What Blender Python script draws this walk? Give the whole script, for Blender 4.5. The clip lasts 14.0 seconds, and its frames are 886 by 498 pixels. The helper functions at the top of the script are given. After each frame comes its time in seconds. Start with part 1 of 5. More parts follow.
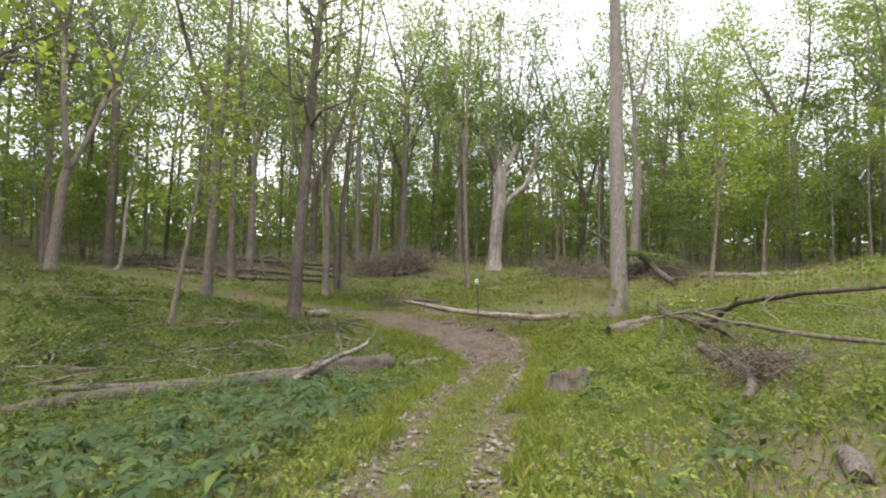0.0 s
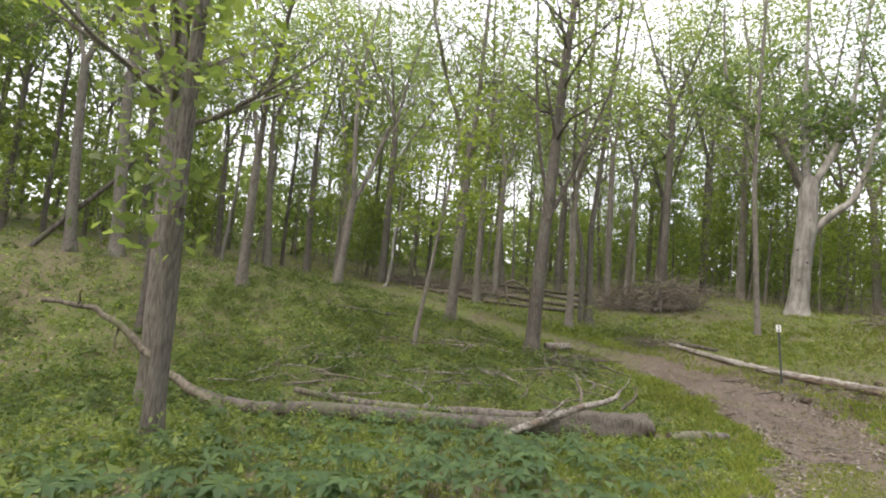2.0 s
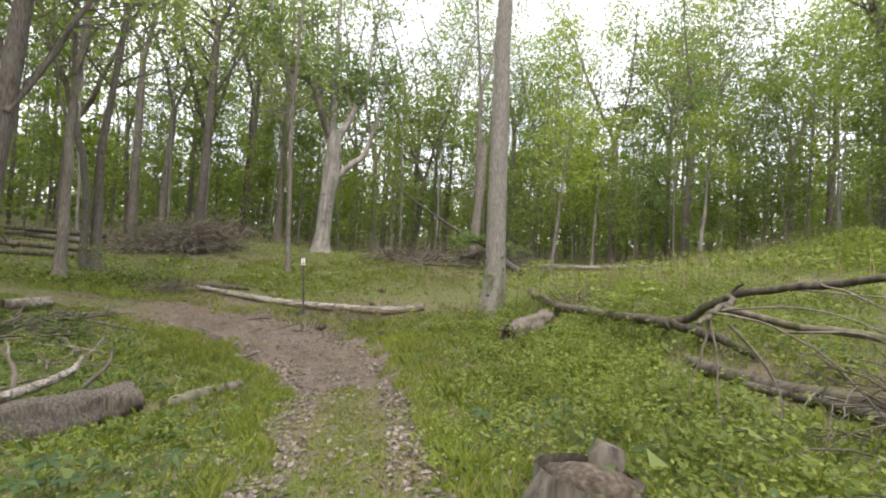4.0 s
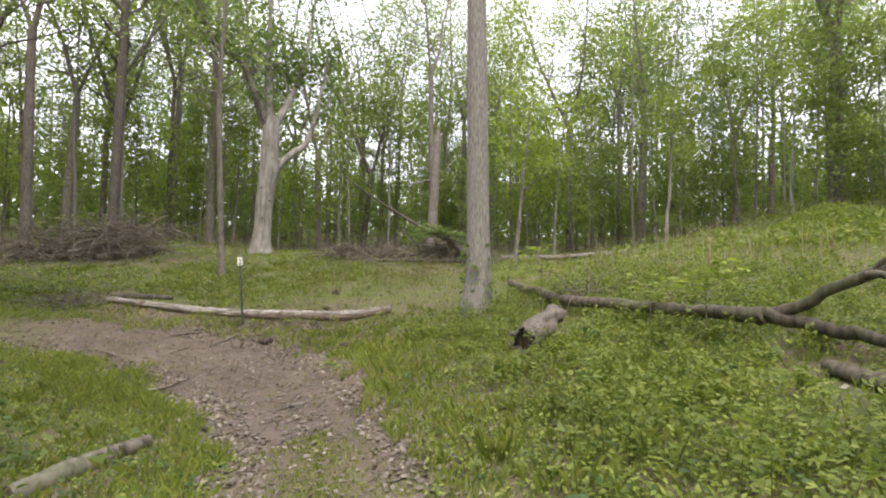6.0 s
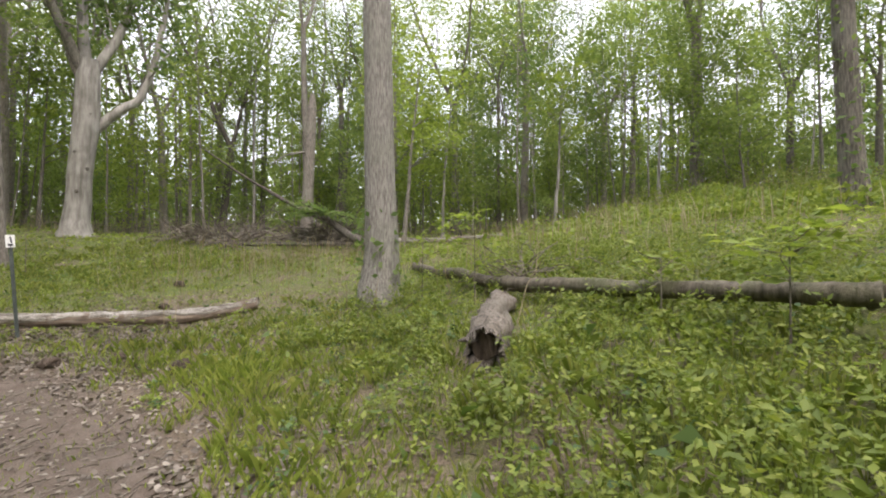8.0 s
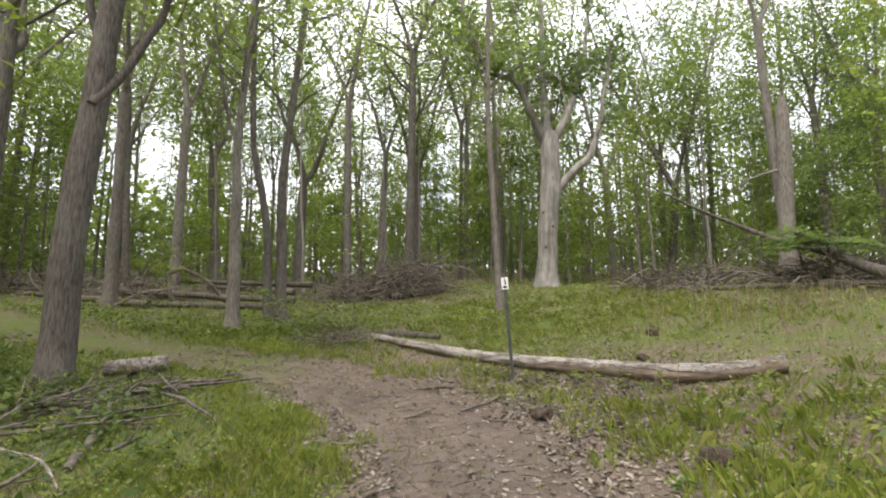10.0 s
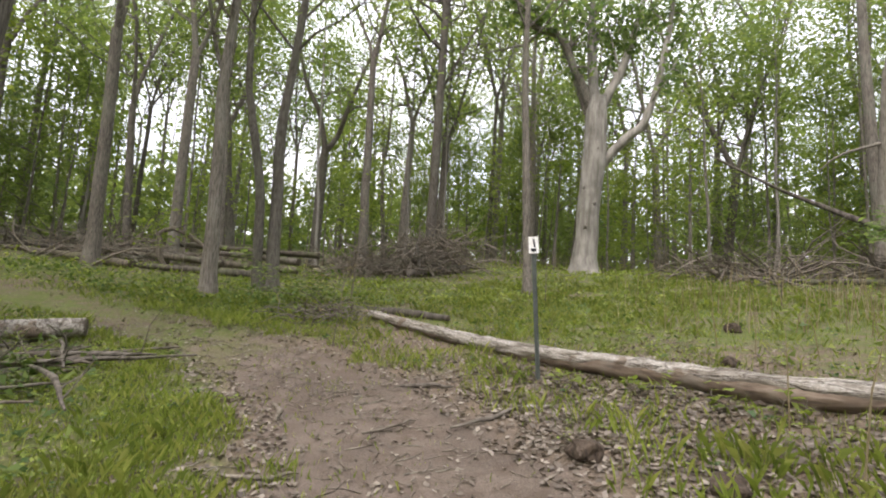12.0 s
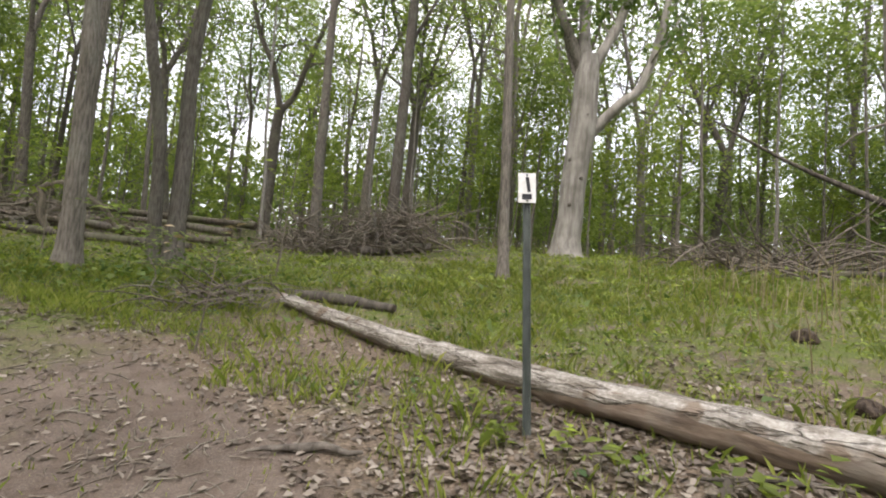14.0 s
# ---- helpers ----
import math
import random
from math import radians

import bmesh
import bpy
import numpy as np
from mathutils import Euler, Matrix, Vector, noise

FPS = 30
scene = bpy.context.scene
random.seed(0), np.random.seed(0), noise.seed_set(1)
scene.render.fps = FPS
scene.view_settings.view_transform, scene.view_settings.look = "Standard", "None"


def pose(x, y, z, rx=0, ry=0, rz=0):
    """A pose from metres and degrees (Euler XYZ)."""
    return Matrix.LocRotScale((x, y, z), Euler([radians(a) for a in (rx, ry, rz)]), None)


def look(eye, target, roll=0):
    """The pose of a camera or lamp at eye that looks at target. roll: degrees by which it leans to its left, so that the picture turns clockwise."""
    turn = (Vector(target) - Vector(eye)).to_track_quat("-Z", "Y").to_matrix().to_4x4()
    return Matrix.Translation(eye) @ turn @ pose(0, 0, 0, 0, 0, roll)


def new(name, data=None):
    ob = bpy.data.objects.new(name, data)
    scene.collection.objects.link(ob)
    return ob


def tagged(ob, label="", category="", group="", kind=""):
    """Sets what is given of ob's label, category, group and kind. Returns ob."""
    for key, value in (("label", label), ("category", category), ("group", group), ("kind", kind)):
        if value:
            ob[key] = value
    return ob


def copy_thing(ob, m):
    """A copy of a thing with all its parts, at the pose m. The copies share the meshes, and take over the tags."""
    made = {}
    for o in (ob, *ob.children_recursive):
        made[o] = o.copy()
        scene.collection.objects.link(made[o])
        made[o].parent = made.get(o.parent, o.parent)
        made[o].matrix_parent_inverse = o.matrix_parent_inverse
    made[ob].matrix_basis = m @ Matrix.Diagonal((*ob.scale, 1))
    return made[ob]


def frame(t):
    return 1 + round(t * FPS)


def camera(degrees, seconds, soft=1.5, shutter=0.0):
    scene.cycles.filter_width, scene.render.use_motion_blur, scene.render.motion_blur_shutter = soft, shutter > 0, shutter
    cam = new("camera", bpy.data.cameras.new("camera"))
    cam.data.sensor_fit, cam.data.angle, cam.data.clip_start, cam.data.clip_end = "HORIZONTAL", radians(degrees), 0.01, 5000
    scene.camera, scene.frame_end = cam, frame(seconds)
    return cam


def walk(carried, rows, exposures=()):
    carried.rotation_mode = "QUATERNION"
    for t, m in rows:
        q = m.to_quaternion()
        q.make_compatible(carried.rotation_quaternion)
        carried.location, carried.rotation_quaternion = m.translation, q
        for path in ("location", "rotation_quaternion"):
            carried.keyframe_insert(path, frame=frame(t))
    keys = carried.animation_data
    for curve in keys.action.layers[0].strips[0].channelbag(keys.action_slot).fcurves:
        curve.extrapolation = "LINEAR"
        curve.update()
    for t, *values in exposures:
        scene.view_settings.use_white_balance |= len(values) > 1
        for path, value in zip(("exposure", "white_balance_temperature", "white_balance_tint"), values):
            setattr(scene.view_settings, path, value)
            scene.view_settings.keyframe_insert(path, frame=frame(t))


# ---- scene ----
cam = camera(87.0, 14.0, soft=2.0)
PATH = [
    (0, (0.030, -0.078, 1.174), (0.026, 1.679, 1.259), 1.5),
    (0.5, (-0.134, 0.445, 1.116), (-0.594, 2.139, 1.252), 1.5),
    (1, (-0.220, 1.066, 1.056), (-0.837, 2.710, 1.171), 1.7),
    (1.5, (-0.346, 1.610, 1.089), (-1.085, 3.202, 1.208), 2.6),
    (2, (-0.361, 2.199, 1.054), (-1.244, 3.714, 1.199), 5.4),
    (2.5, (-0.264, 2.865, 0.979), (-0.897, 4.499, 1.141), 4.9),
    (3, (-0.136, 3.520, 0.910), (-0.325, 5.265, 1.042), 4.0),
    (3.5, (-0.046, 4.151, 0.868), (0.231, 5.886, 0.963), 3.9),
    (4, (0.081, 4.711, 0.798), (0.730, 6.344, 0.876), 3.6),
    (4.2, (0.114, 4.943, 0.769), (0.844, 6.542, 0.840), 3.8),
    (6.3, (0.447, 7.296, 0.648), (1.335, 8.813, 0.726), -0.3),
    (6.5, (0.575, 7.539, 0.634), (1.575, 8.985, 0.700), -0.5),
    (7, (0.837, 8.047, 0.581), (2.108, 9.261, 0.650), -0.4),
    (7.5, (1.103, 8.615, 0.522), (2.452, 9.744, 0.590), 0.7),
    (8, (1.329, 9.342, 0.488), (2.546, 10.613, 0.523), 0.1),
    (8.5, (1.379, 9.909, 0.486), (2.234, 11.445, 0.549), -0.0),
    (9, (1.324, 10.598, 0.455), (1.750, 12.299, 0.601), 0.2),
    (9.2, (1.330, 10.861, 0.405), (1.632, 12.586, 0.583), -0.1),
    (11.3, (1.365, 13.436, 0.150), (0.713, 15.052, 0.395), 1.6),
    (11.5, (1.389, 13.715, 0.106), (0.845, 15.373, 0.341), 2.0),
    (12, (1.437, 14.375, 0.031), (1.122, 16.097, 0.212), 3.4),
    (12.5, (1.435, 15.050, 0.014), (1.256, 16.795, 0.158), 3.8),
    (13, (1.404, 15.785, 0.014), (1.214, 17.529, 0.169), 4.8),
    (13.5, (1.419, 16.458, 0.018), (1.252, 18.204, 0.167), 5.2),
    (14, (1.342, 17.162, 0.043), (1.133, 18.904, 0.171), 5.1),
]
walk(cam, [(t, look(eye, target, roll)) for t, eye, target, roll in PATH], exposures=[(0, 0.98, 6700, 16), (14, 0.98, 6700, 16)])

# ---- light: a bright overcast sky with a weak, very wide sun ----
world = bpy.data.worlds.new("overcast_sky")
scene.world = world
world.use_nodes = True
wn, wl = world.node_tree.nodes, world.node_tree.links
wn.clear()
sky = wn.new("ShaderNodeTexSky")
sky.sky_type, sky.sun_disc = "NISHITA", False
sky.sun_elevation, sky.sun_rotation = radians(55), radians(200)
sky.air_density, sky.dust_density = 1.0, 4.0
sky_bg = wn.new("ShaderNodeBackground")
sky_bg.inputs["Strength"].default_value = 0.06
cloud_bg = wn.new("ShaderNodeBackground")
cloud_noise = wn.new("ShaderNodeTexNoise")
cloud_noise.inputs["Scale"].default_value = 3.0
cloud_noise.inputs["Detail"].default_value = 5.0
cloud_ramp = wn.new("ShaderNodeValToRGB")
cloud_ramp.color_ramp.elements[0].position, cloud_ramp.color_ramp.elements[1].position = 0.35, 0.7
cloud_ramp.color_ramp.elements[0].color = (0.80, 0.84, 0.92, 1)
cloud_ramp.color_ramp.elements[1].color = (1.0, 1.0, 1.0, 1)
wl.new(cloud_noise.outputs["Fac"], cloud_ramp.inputs["Fac"])
wl.new(cloud_ramp.outputs["Color"], cloud_bg.inputs["Color"])
# an overcast sky is brighter overhead than at the horizon
sky_way = wn.new("ShaderNodeTexCoord")
sky_split = wn.new("ShaderNodeSeparateXYZ")
sky_lift = wn.new("ShaderNodeMapRange")
sky_lift.inputs["From Min"].default_value, sky_lift.inputs["From Max"].default_value = 0.0, 1.0
sky_lift.inputs["To Min"].default_value, sky_lift.inputs["To Max"].default_value = 0.72, 1.7
wl.new(sky_way.outputs["Generated"], sky_split.inputs[0])
wl.new(sky_split.outputs["Z"], sky_lift.inputs["Value"])
wl.new(sky_lift.outputs["Result"], cloud_bg.inputs["Strength"])
both = wn.new("ShaderNodeAddShader")
world_out = wn.new("ShaderNodeOutputWorld")
wl.new(sky.outputs["Color"], sky_bg.inputs["Color"])
wl.new(sky_bg.outputs[0], both.inputs[0])
wl.new(cloud_bg.outputs[0], both.inputs[1])
wl.new(both.outputs[0], world_out.inputs["Surface"])
sun = new("sun", bpy.data.lights.new("sun", "SUN"))
sun.data.energy, sun.data.angle, sun.data.color = 0.8, radians(35), (1.0, 0.96, 0.9)
sun.matrix_world = look((0, 0, 40), (10, 26, 0))


# ---- materials ----
def material(name, build):
    mat = bpy.data.materials.new(name)
    mat.use_nodes = True
    nodes, links = mat.node_tree.nodes, mat.node_tree.links
    nodes.clear()
    out = nodes.new("ShaderNodeOutputMaterial")

    def node(kind, **sets):
        n = nodes.new(kind)
        for key, value in sets.items():
            n.inputs[key.replace("_", " ")].default_value = value
        return n

    links.new(build(node, links), out.inputs["Surface"])
    return mat


def ramp(node, links, fac, stops):
    r = node("ShaderNodeValToRGB")
    e = r.color_ramp.elements
    while len(e) < len(stops):
        e.new(0.5)
    for el, (p, c) in zip(e, stops):
        el.position, el.color = p, (*c, 1)
    links.new(fac, r.inputs["Fac"])
    return r.outputs["Color"]


def blend(node, links, fac, a, b, kind="MIX"):
    m = node("ShaderNodeMix")
    m.data_type, m.blend_type = "RGBA", kind
    for socket, value in ((m.inputs[0], fac), (m.inputs[6], a), (m.inputs[7], b)):
        if isinstance(value, (int, float)):
            socket.default_value = value
        elif isinstance(value, tuple):
            socket.default_value = (*value, 1)
        else:
            links.new(value, socket)
    return m.outputs[2]


def maths(node, links, op, a, b=0.0):
    m = node("ShaderNodeMath")
    m.operation = op
    for socket, value in zip(m.inputs, (a, b)):
        if isinstance(value, (int, float)):
            socket.default_value = value
        else:
            links.new(value, socket)
    return m.outputs[0]


def noise_at(node, links, scale, detail=4.0, stretch=(1, 1, 1), rough=0.6):
    geo = node("ShaderNodeNewGeometry")
    mapping = node("ShaderNodeMapping")
    mapping.inputs["Scale"].default_value = stretch
    links.new(geo.outputs["Position"], mapping.inputs["Vector"])
    n = node("ShaderNodeTexNoise", Scale=scale, Detail=detail, Roughness=rough)
    links.new(mapping.outputs[0], n.inputs["Vector"])
    return n.outputs["Fac"]


def bumped(node, links, height, strength, distance=0.02):
    b = node("ShaderNodeBump", Strength=strength, Distance=distance)
    links.new(height, b.inputs["Height"])
    return b.outputs["Normal"]


def surface(node, links, color, rough, normal=None, metal=0.0):
    s = node("ShaderNodeBsdfPrincipled", Roughness=rough, Metallic=metal)
    s.inputs["Specular IOR Level"].default_value = 0.3
    if isinstance(color, tuple):
        s.inputs["Base Color"].default_value = (*color, 1)
    else:
        links.new(color, s.inputs["Base Color"])
    if normal is not None:
        links.new(normal, s.inputs["Normal"])
    return s.outputs[0]


def bark(name, dark, light, lichen=0.25, furrow=16.0, moss=(0.24, 0.25, 0.2)):
    """Furrowed bark: long upright ridges, grey lichen and moss patches."""
    def build(node, links):
        ridges = noise_at(node, links, furrow, 5.0, (1, 1, 0.14))
        fine = noise_at(node, links, furrow * 4, 3.0, (1, 1, 0.4))
        big = noise_at(node, links, 1.1, 3.0)
        color = ramp(node, links, ridges, [(0.34, dark), (0.62, light)])
        patch = ramp(node, links, big, [(0.5, (0, 0, 0)), (0.7, (lichen,) * 3)])
        color = blend(node, links, patch, color, moss)
        info = node("ShaderNodeObjectInfo")
        tone = maths(node, links, "MULTIPLY_ADD", info.outputs["Random"], 0.5)
        tone.node.inputs[2].default_value = 0.75
        color = blend(node, links, 1.0, color, tone, "MULTIPLY")
        h = maths(node, links, "MULTIPLY_ADD", fine, 0.35)
        links.new(ridges, h.node.inputs[2])
        return surface(node, links, color, 0.92, bumped(node, links, h, 0.9, 0.03))
    return material(name, build)


def leafy(name, a, b, c, glow=0.45):
    """Thin leaves: colour differs from leaf to leaf and from plant to plant, and light shines through."""
    def build(node, links):
        geo = node("ShaderNodeNewGeometry")
        info = node("ShaderNodeObjectInfo")
        color = ramp(node, links, geo.outputs["Random Per Island"], [(0.0, a), (0.55, b), (1.0, c)])
        clump = maths(node, links, "ADD", maths(node, links, "MULTIPLY", noise_at(node, links, 0.35, 2.0), 0.55),
                      maths(node, links, "MULTIPLY", noise_at(node, links, 1.7, 3.0), 0.45))
        tone = maths(node, links, "ADD", maths(node, links, "MULTIPLY", info.outputs["Random"], 0.35),
                     maths(node, links, "MULTIPLY", clump, 0.9))
        tone = maths(node, links, "ADD", tone, 0.35)
        color = blend(node, links, 1.0, color, tone, "MULTIPLY")
        top = node("ShaderNodeBsdfPrincipled", Roughness=0.55)
        top.inputs["Specular IOR Level"].default_value = 0.35
        links.new(color, top.inputs["Base Color"])
        thin = node("ShaderNodeBsdfTranslucent")
        links.new(blend(node, links, 1.0, color, (1.45, 1.5, 0.95), "MULTIPLY"), thin.inputs["Color"])
        mix = node("ShaderNodeMixShader")
        mix.inputs[0].default_value = glow
        links.new(top.outputs[0], mix.inputs[1])
        links.new(thin.outputs[0], mix.inputs[2])
        return mix.outputs[0]
    return material(name, build)


def ground_build(node, links):
    def mask(name):
        a = node("ShaderNodeAttribute")
        a.attribute_name = name
        return a.outputs["Fac"]

    big = noise_at(node, links, 0.45, 4.0)
    wide = noise_at(node, links, 1.3, 4.0)
    mid = noise_at(node, links, 4.5, 5.0)
    fine = noise_at(node, links, 38.0, 5.0)
    flecks = noise_at(node, links, 85.0, 3.0)
    green = ramp(node, links, fine, [(0.3, (0.045, 0.064, 0.013)), (0.7, (0.125, 0.155, 0.033))])
    litter = ramp(node, links, fine, [(0.3, (0.065, 0.048, 0.033)), (0.55, (0.15, 0.116, 0.083)), (0.75, (0.28, 0.228, 0.17))])
    soil = ramp(node, links, wide, [(0.3, (0.07, 0.055, 0.044)), (0.7, (0.145, 0.114, 0.091))])
    soil = blend(node, links, ramp(node, links, flecks, [(0.48, (0, 0, 0)), (0.66, (0.55, 0.55, 0.55))]), soil, (0.24, 0.195, 0.15))
    soil = blend(node, links, ramp(node, links, mid, [(0.4, (0.5, 0.5, 0.5)), (0.55, (0, 0, 0))]), soil, (0.075, 0.053, 0.038))
    cover = maths(node, links, "ADD", maths(node, links, "MULTIPLY", big, 0.45), maths(node, links, "MULTIPLY", mid, 0.55))
    cover = maths(node, links, "SUBTRACT", cover, maths(node, links, "MULTIPLY", mask("dry"), 0.22))
    wild = blend(node, links, ramp(node, links, cover, [(0.40, (1, 1, 1)), (0.55, (0, 0, 0))]), green, litter)
    uneven = maths(node, links, "ADD", maths(node, links, "MULTIPLY", maths(node, links, "SUBTRACT", mid, 0.5), 1.1),
                   maths(node, links, "MULTIPLY", maths(node, links, "SUBTRACT", wide, 0.5), 1.3))
    ragged = maths(node, links, "ADD", mask("trail"), uneven)
    edge = ramp(node, links, ragged, [(0.3, (0, 0, 0)), (0.7, (1, 1, 1))])
    worn = maths(node, links, "ADD", mask("worn"), maths(node, links, "MULTIPLY", uneven, 0.6))
    path = blend(node, links, ramp(node, links, worn, [(0.25, (0, 0, 0)), (0.65, (1, 1, 1))]), litter, soil)
    color = blend(node, links, edge, wild, path)
    h = maths(node, links, "ADD", maths(node, links, "MULTIPLY", mid, 0.6), maths(node, links, "MULTIPLY", fine, 0.5))
    return surface(node, links, color, 0.95, bumped(node, links, h, 0.9, 0.05))


GROUND = material("forest_floor", ground_build)
BARK = bark("grey_brown_bark", (0.085, 0.074, 0.062), (0.215, 0.192, 0.164), 0.35, 30.0)
BARK_DARK = bark("dark_bark", (0.06, 0.052, 0.044), (0.17, 0.15, 0.128), 0.25, 36.0)
BARK_PALE = bark("pale_smooth_bark", (0.16, 0.148, 0.128), (0.34, 0.32, 0.285), 0.55, 6.0, (0.12, 0.11, 0.09))
BARK_GREY = bark("light_grey_furrowed_bark", (0.125, 0.114, 0.1), (0.31, 0.29, 0.258), 0.4, 52.0, (0.2, 0.205, 0.16))
DEADWOOD = bark("weathered_deadwood", (0.045, 0.038, 0.031), (0.15, 0.132, 0.11), 0.5, 12.0, (0.12, 0.14, 0.06))
LEAF = leafy("canopy_leaves", (0.1, 0.142, 0.046), (0.155, 0.205, 0.064), (0.22, 0.265, 0.092), 0.58)
LEAF_DEEP = leafy("deep_green_leaves", (0.082, 0.13, 0.05), (0.125, 0.18, 0.068), (0.175, 0.225, 0.085), 0.58)
LEAF_BRIGHT = leafy("bright_young_leaves", (0.122, 0.17, 0.036), (0.18, 0.23, 0.05), (0.24, 0.285, 0.075), 0.6)
HERB = leafy("low_herb_leaves", (0.115, 0.16, 0.032), (0.185, 0.24, 0.046), (0.28, 0.315, 0.07), 0.42)
# cool green of its own, darkened further for tree shade on the left
HERB_COOL = leafy("cool_green_herb_leaves", (0.036, 0.071, 0.024), (0.056, 0.1, 0.033), (0.085, 0.134, 0.044), 0.35)
GRASS = leafy("grass_blades", (0.1, 0.14, 0.02), (0.17, 0.215, 0.035), (0.27, 0.28, 0.075), 0.35)
STRAW = leafy("dry_stalks", (0.2, 0.155, 0.09), (0.3, 0.245, 0.155), (0.4, 0.34, 0.23), 0.15)
LITTER = leafy("dead_leaves", (0.085, 0.069, 0.053), (0.155, 0.127, 0.099), (0.3, 0.262, 0.215), 0.1)
# deeper green herb leaves, with shade under the trees put into the colour
HERB_SHADED = leafy("shade_darkened_herb_leaves", (0.042, 0.076, 0.017), (0.078, 0.118, 0.026), (0.135, 0.176, 0.042), 0.35)


# ---- mesh tools ----
class Geo:
    """Gathers vertices and faces of one mesh."""

    def __init__(self):
        self.v, self.f, self.n = [], [], 0

    def add(self, verts, faces):
        verts = np.asarray(verts, float).reshape(-1, 3)
        self.v.append(verts)
        self.f.append((np.asarray(faces, int) + self.n))
        self.n += len(verts)

    def mesh(self, name, mat, smooth=True):
        data = bpy.data.meshes.new(name)
        verts = np.concatenate(self.v) if self.v else np.zeros((0, 3))
        loops, starts, totals, at = [], [], [], 0
        for block in self.f:
            k = block.shape[1]
            loops.append(block.ravel())
            starts.append(at + k * np.arange(len(block)))
            totals.append(np.full(len(block), k))
            at += block.size
        loops, starts, totals = np.concatenate(loops), np.concatenate(starts), np.concatenate(totals)
        data.vertices.add(len(verts))
        data.vertices.foreach_set("co", verts.ravel())
        data.loops.add(len(loops))
        data.loops.foreach_set("vertex_index", loops.astype(np.int32))
        data.polygons.add(len(starts))
        data.polygons.foreach_set("loop_start", starts.astype(np.int32))
        data.polygons.foreach_set("loop_total", totals.astype(np.int32))
        data.update(calc_edges=True)
        data.validate()
        if smooth:
            data.shade_smooth()
        data.materials.append(mat)
        return data


def part(name, geo, mat, parent=None, label="", smooth=True):
    """Links a Geo as one mesh object under a thing."""
    ob = new(name, geo.mesh(name, mat, smooth))
    if parent is not None:
        ob.parent = parent
    return tagged(ob, label)


def unit(v):
    v = np.asarray(v, float)
    return v / max(np.linalg.norm(v), 1e-9)


def tube(geo, points, radii, sides=8, rough=0.0, rng=None, caps=True, lumps=0.0):
    """A tapered, slightly lumpy round bar along a line of points."""
    points = np.asarray(points, float)
    n = len(points)
    along = np.gradient(points, axis=0)
    along /= np.linalg.norm(along, axis=1)[:, None] + 1e-9
    side = np.cross(along[0], (0.31, 0.95, 0.02) if abs(along[0][1]) < 0.9 else (1, 0, 0))
    rings = []
    turn = 2 * np.pi * np.arange(sides) / sides
    for i in range(n):
        side = side - along[i] * (side @ along[i])
        side = unit(side)
        up = np.cross(along[i], side)
        r = radii[i] * np.ones(sides)
        if rough and rng is not None:
            r = r * (1 + rng.uniform(-rough, rough, sides))
        ring = (np.cos(turn) * r)[:, None] * side + (np.sin(turn) * r)[:, None] * up
        if lumps:
            # broad swellings and flats that run along the wood
            f = 1.1 / max(radii[i], 0.03)
            ring *= np.array([[1 + lumps * noise.noise(Vector(points[i] * f * 0.35 + q * f)) + 0.5 * lumps * noise.noise(Vector(points[i] * f + q * f * 3))] for q in ring])
        rings.append(points[i] + ring)
    k = np.arange(sides)
    quads = [np.stack([i * sides + k, i * sides + (k + 1) % sides, (i + 1) * sides + (k + 1) % sides, (i + 1) * sides + k], 1)
             for i in range(n - 1)]
    geo.add(np.concatenate(rings), np.concatenate(quads))
    if caps:
        for ring, order in ((rings[0], -1), (rings[-1], 1)):
            centre = ring.mean(0)
            f = np.stack([k, (k + 1) % sides, np.full(sides, sides)], 1)[:, ::order]
            geo.add(np.vstack([ring, centre]), f)


def smooth_line(points, n):
    """More points along a line, eased between the given ones."""
    p = np.asarray(points, float)
    t = np.linspace(0, len(p) - 1, n)
    k = np.minimum(t.astype(int), len(p) - 2)
    u = (t - k)[:, None]
    prev, nxt = p[np.maximum(k - 1, 0)], p[np.minimum(k + 2, len(p) - 1)]
    a, b = p[k], p[k + 1]
    return 0.5 * (2 * a + (b - prev) * u + (2 * prev - 5 * a + 4 * b - nxt) * u ** 2 + (3 * a - prev - 3 * b + nxt) * u ** 3)


def small_leaves(geo, rng, centres, size, flat=0.5):
    """Pointed leaves of one face each, for plants seen from farther off."""
    centres = np.asarray(centres, float)
    n = len(centres)
    normal = rng.normal(0, 1, (n, 3)) * (1 - flat) + np.array((0, 0, flat * 1.6))
    normal /= np.linalg.norm(normal, axis=1)[:, None]
    way = np.cross(normal, rng.normal(0, 1, (n, 3)))
    way /= np.linalg.norm(way, axis=1)[:, None] + 1e-9
    across = np.cross(normal, way)
    s = (size * rng.uniform(0.6, 1.3, n))[:, None]
    geo.add(np.stack([centres - way * s * 0.6 - across * s * 0.15, centres - across * s * -0.48, centres + way * s * 0.75 - across * s * 0.2], 1).reshape(-1, 3), np.arange(3 * n).reshape(-1, 3))


